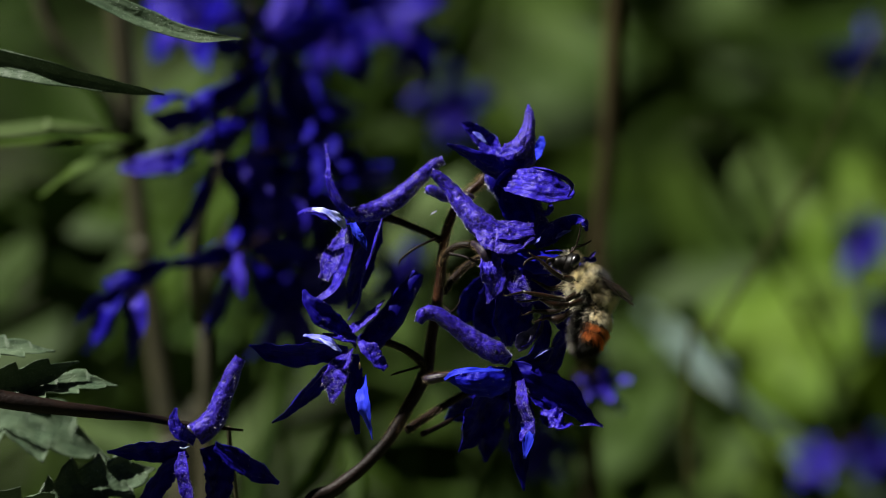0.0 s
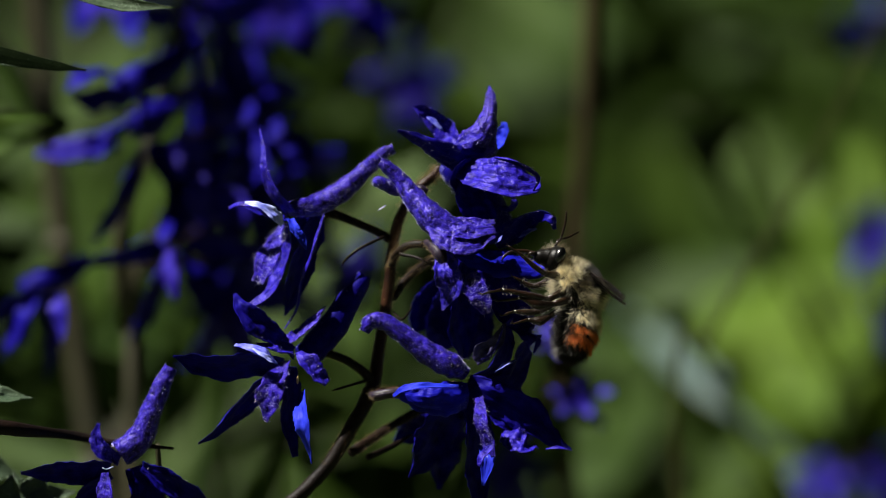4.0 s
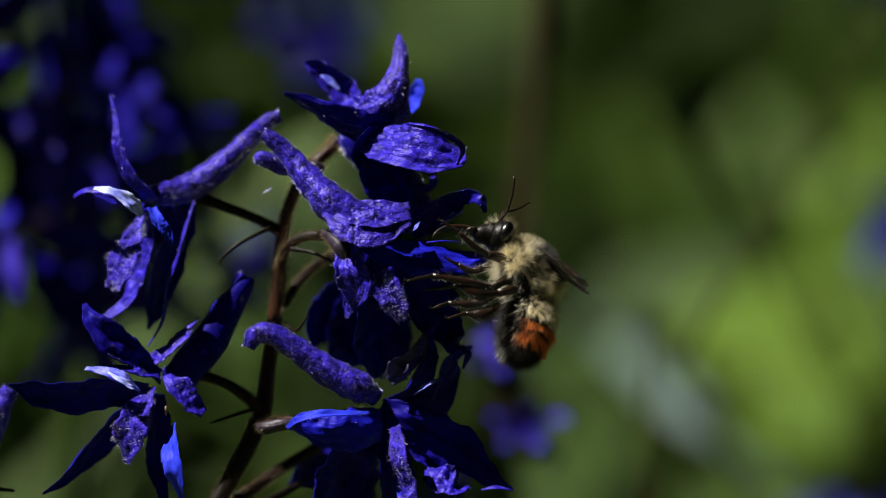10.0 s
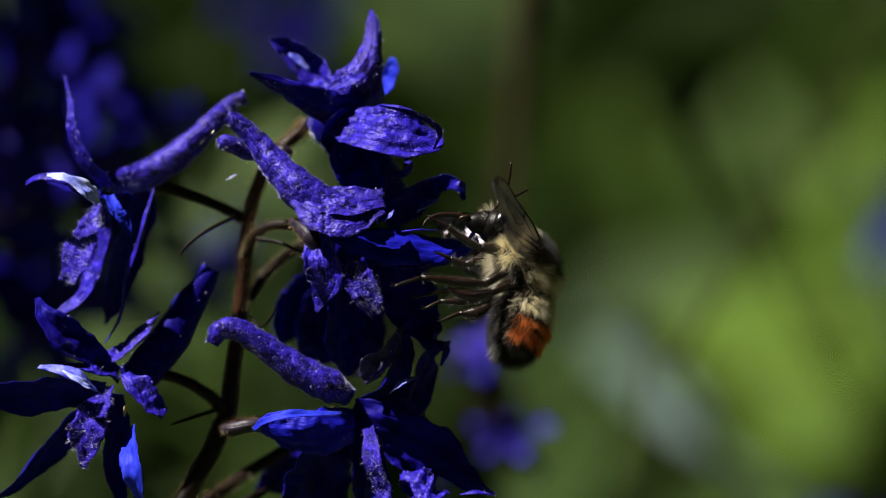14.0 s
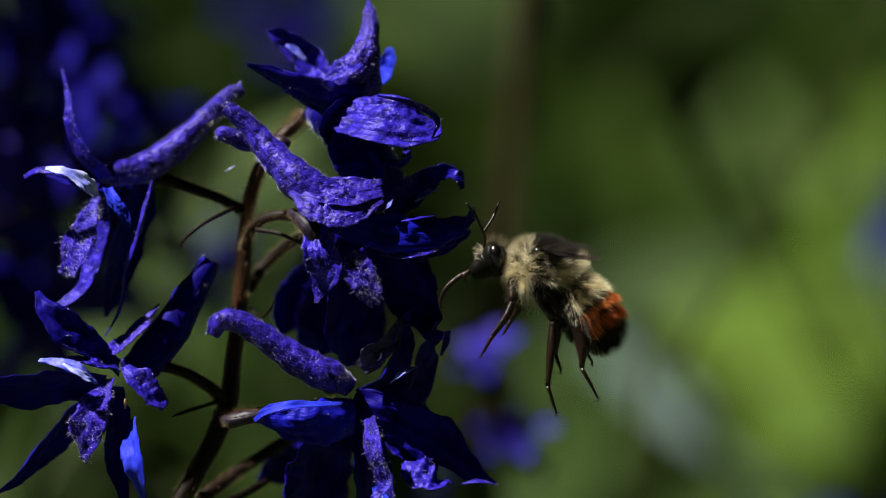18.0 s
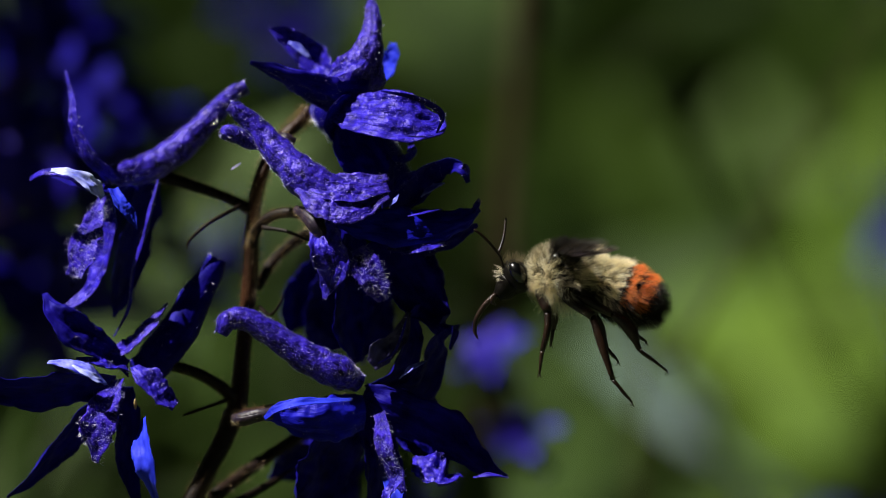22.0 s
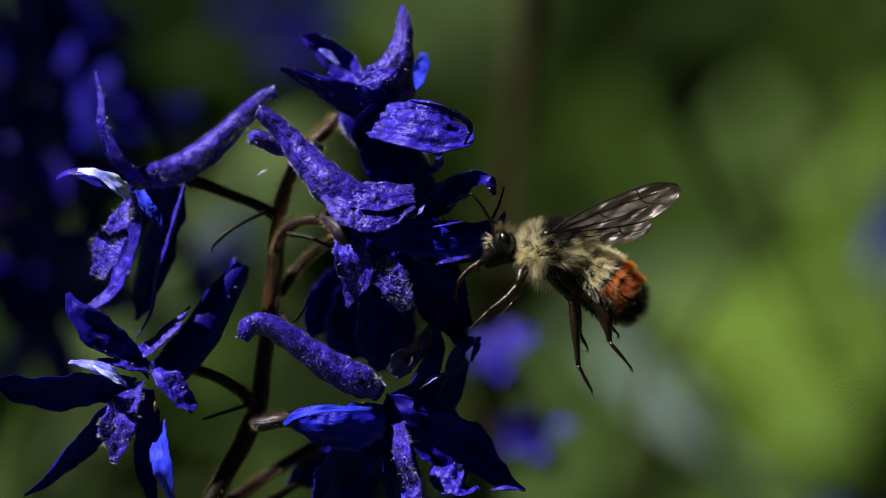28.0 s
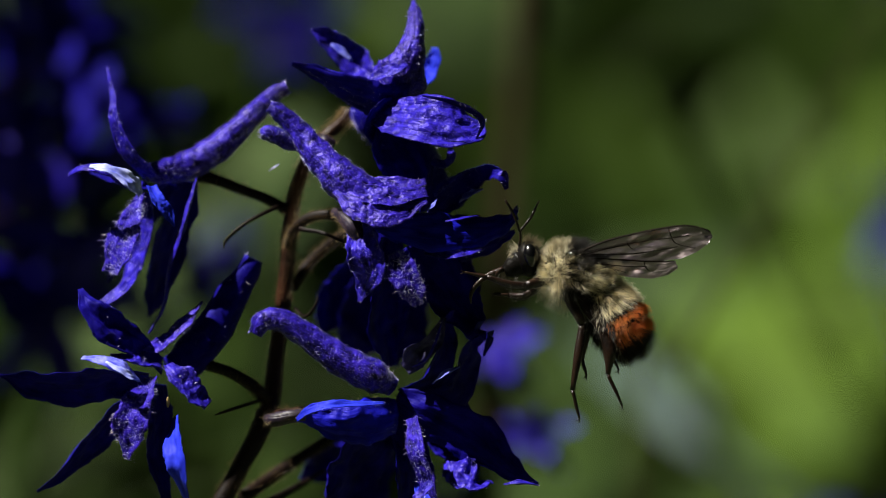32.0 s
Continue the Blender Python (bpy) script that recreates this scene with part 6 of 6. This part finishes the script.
# ---- what moves: the raceme sways, the bee clings, then backs off and hovers, its wings beating
def bee_pose(t, r, h, n, pitch, yaw, roll):
    """The bee seen from its left side, head to the left of the view; pitch lifts the head."""
    m = Matrix((RIGHT * -1, AHEAD * -1, HIGH)).transposed().to_4x4()
    m = m @ pose(0, 0, 0, 0, 0, yaw) @ pose(0, 0, 0, 0, -pitch, 0) @ pose(0, 0, 0, roll, 0, 0)
    m.translation = P(r, h, n)
    return m


def beat(t):
    """Wing beats since the start."""
    turns = [(0, 0.68), (13, 20.18), (14.5, 22.4), (16.5, 25.27), (17, 26.0), (25, 38.0), (28, 42.25), (32, 48.25)]
    for (a, x), (b, y) in zip(turns, turns[1:]):
        if t <= b:
            return x + (y - x) * (t - a) / (b - a)
    return turns[-1][1]


# seconds, shift to the right and up in millimetres, turn in degrees
PLANT_ROWS = [
    (0, -1.863, -0.624, 1.46), (1, -1.93, -0.715, 1.28), (2, -2.175, -0.857, 1.73), (3, -2.432, -0.971, 1.78), (3.5, -2.601, -1.061, 1.89),
    (5.5, -3.047, -1.317, 0.99), (7, -3.227, -1.383, 0.86), (8, -3.252, -1.39, 0.84), (9, -3.309, -1.417, 0.66), (10, -3.339, -1.396, 0.33),
    (11, -3.369, -1.266, -0.09), (11.5, -3.424, -1.173, -0.16), (12.5, -3.445, -1.018, -0.13), (13.5, -3.466, -0.843, 0.02), (14.5, -3.481, -0.706, 0.26),
    (16.5, -3.592, -0.286, -0.22), (17.5, -3.564, -0.138, -0.3), (19, -3.471, 0.036, -0.7), (20, -3.359, 0.087, -0.98), (21, -3.216, 0.084, -1.35),
    (22, -2.984, 0.064, -1.5), (23, -2.724, 0.014, -1.35), (24, -2.402, -0.047, -0.9), (25, -2.059, -0.136, -0.41), (25.5, -1.869, -0.173, -0.27),
    (27.5, -1.104, -0.389, 0.28), (28.5, -0.808, -0.408, 0.05), (29.5, -0.575, -0.342, -0.26), (30.5, -0.343, -0.187, -0.32), (32, 0.0, 0.0, -0.0)]
# seconds, right, up, towards the viewer in millimetres, pitch, curl of the abdomen, yaw, roll
BEE_ROWS = [
    (0, 3.44, -3.11, 11, 54, 28, 0, 18), (1, 3.73, -3.16, 11, 54, 28, 0, 18), (2, 4.25, -3.23, 11, 54, 28, 0, 18), (3, 4.4, -3.1, 11, 54, 28, 0, 18),
    (3.5, 4.58, -2.95, 11, 54, 28, 0, 18), (5.5, 4.84, -2.4, 11, 54, 28, 0, 18), (7, 4.86, -2.15, 11, 54, 28, 0, 18), (8, 4.89, -1.95, 11, 54, 28, 0, 18),
    (9, 4.92, -1.62, 11, 54, 28, 0, 18), (10, 5.16, -1.48, 11, 54, 28, 0, 18), (11, 5.32, -1.23, 11, 54, 28, 0, 18), (12, 5.6, -1.13, 11, 57, 30, 0, 18),
    (13, 5.8, -1.05, 11, 57, 30, 0, 18), (14, 6.2, -0.9, 11, 55, 28, 0, 16), (14.5, 6.2, -0.9, 10, 50, 27, 0, 14), (16.5, 6.86, -1.06, 10, 28, 22, 0, 6),
    (17, 7.14, -1.28, 9.5, 23, 19, 0, 3), (17.5, 7.31, -1.5, 9.5, 18.5, 16, 0, 3), (18, 7.62, -1.6, 9.5, 14.5, 13, 0, 0), (19, 8.16, -1.93, 9.5, 7.7, 5.3, 0, 0),
    (20, 8.86, -2.04, 9.5, 3.5, 2.4, 0, 0), (21, 9.17, -2.09, 9.5, 0.8, 0.5, 0, 0), (22, 9.46, -2.07, 9.5, -0.7, -0.5, 0, 0), (23, 9.45, -1.91, 9.5, 0.1, 0.1, 0, 0),
    (24, 9.37, -1.63, 9.5, 1.2, 0.9, 0, 0), (25, 9.07, -1.27, 9.5, 3.4, 2.4, 0, 0), (25.5, 8.99, -1.09, 9.5, 4.1, 2.8, 0, 0), (27.5, 8.44, -0.25, 9.5, 7.7, 5.3, 0, 0),
    (28, 8.5, -0.22, 9.5, 8.5, 5.9, 0, 0), (28.5, 8.55, -0.35, 9.5, 9.5, 6.6, 0, 0), (29, 8.8, -0.5, 9.5, 11.1, 7.7, 0, 0), (30, 9.21, -1.07, 9.5, 14.9, 10.3, 0, 0),
    (31, 9.69, -1.52, 9.5, 18.2, 12.6, 0, 0), (32, 10.29, -1.88, 9.5, 19.6, 13.6, 0, 0)]


# one wing beat: share of the beat, lift of the stroke, rise, sweep to the back, turn about the wing's own length, in degrees
CLING = [(0.0, 15, -14, 6, -4), (0.12, 15, -10, 16, -10), (0.25, 16, 6, 40, -45), (0.35, 22, 5, 70, -60), (0.53, 25, 4, 77, -80), (0.75, 22, 6, 66, -75), (0.9, 15, -12, 14, -20), (1.0, 15, -14, 6, -4)]
HOVER = [(0.0, 2, -4, -58, -55), (0.12, 4, 0, -48, -25), (0.24, 12, 4, 20, -8), (0.35, 22, 4, 68, -8), (0.45, 24, 4, 74, -22), (0.6, 34, 4, 75, -55), (0.72, 41, 4, 70, -72), (0.8, 30, 4, 36, -40), (0.88, 14, 4, -8, -10), (0.95, 5, 0, -45, -35), (1.0, 2, -4, -58, -55)]


def stroke_at(table, ph):
    for one, two in zip(table, table[1:]):
        if ph <= two[0]:
            f = (ph - one[0]) / (two[0] - one[0])
            f = f * f * (3 - 2 * f)
            return [x + (y - x) * f for x, y in zip(one[1:], two[1:])]
    return list(table[-1][1:])


def motions():
    base = raceme.location.copy()
    rows = []
    for t, r, h, turn in PLANT_ROWS:
        spin = Matrix.Rotation(radians(turn), 4, AHEAD)
        hub = P(-13.3, 0.3)
        m = Matrix.Translation(hub + (RIGHT * r + HIGH * h) / 1000) @ spin @ Matrix.Translation(base - hub)
        rows.append((t, m))
    walk(raceme, rows)
    foot_at = low_raceme.location.copy()
    walk(low_raceme, [(t, Matrix.Translation(foot_at) @ Matrix.Rotation(radians(a), 4, "Y")) for t, a in ((0, 0), (9, 0), (12, -0.02), (19, 0.03), (25, 0.12), (32, 0.24))])
    walk(bee, [(t, bee_pose(t, r, h, n, pitch, yaw, roll)) for t, r, h, n, pitch, curl, yaw, roll in BEE_ROWS])
    ab = bee_parts["abdomen"]
    walk(ab, [(row[0], Matrix.Translation(ab.location) @ pose(0, 0, 0, 0, -row[5], 0)) for row in BEE_ROWS])
    # the bee's weight bends one sepal down until it lets go
    for ob in (wing_sepal, wing_lit_streak, tip_fold):
        walk(ob, [(t, Matrix.Translation(ob.location) @ Matrix.Rotation(radians(1.5 * a), 4, AHEAD) @ Matrix.Rotation(radians(-8 * a), 4, HIGH) @ Matrix.Rotation(radians(-16 * a), 4, RIGHT)) for t, a in ((0, 1), (12, 1), (14.5, 0.8), (16.5, 0.4), (19, 0.05), (22, 0), (32, 0))])
    cling = [(0, 1), (12, 1), (14.5, 0.85), (16.5, 0.5), (18, 0.12), (20, 0), (25, 0), (28, 0.05), (32, 0.1)]
    for (name, s), amount, spread in ((("front", 1), 62, 0), (("front", -1), 55, 0), (("middle", 1), 62, 0), (("middle", -1), 55, 0), (("hind", 1), 80, 0), (("hind", -1), 70, 0)):
        leg = bee_parts[name, s]
        reach = cling[:7] + [(28, 0.5), (29.5, 1.1), (32, 1.2)] if name == "front" else cling
        walk(leg, [(t, Matrix.Translation(leg.location) @ pose(0, 0, 0, 0, -amount * c, 0)) for t, c in reach])
    for s in (-1, 1):
        wing = bee_parts["wing", s]
        rows = []
        for k in range(0, 961):
            t = k / 30
            ph = (beat(t) + 0.35) % 1
            held = min(1, max(0, (14.1 - t) / 0.5))
            lift, raised, sweep, feather = (a * held + b * (1 - held) for a, b in zip(stroke_at(CLING, ph), stroke_at(HOVER, ph)))
            m = Matrix.Translation(wing.location) @ pose(0, 0, 0, 0, lift, 0) @ pose(0, 0, 0, s * raised, 0, 0) @ pose(0, 0, 0, 0, 0, s * sweep) @ pose(0, 0, 0, 0, feather, 0)
            rows.append((t, m))
        walk(wing, rows)


motions()
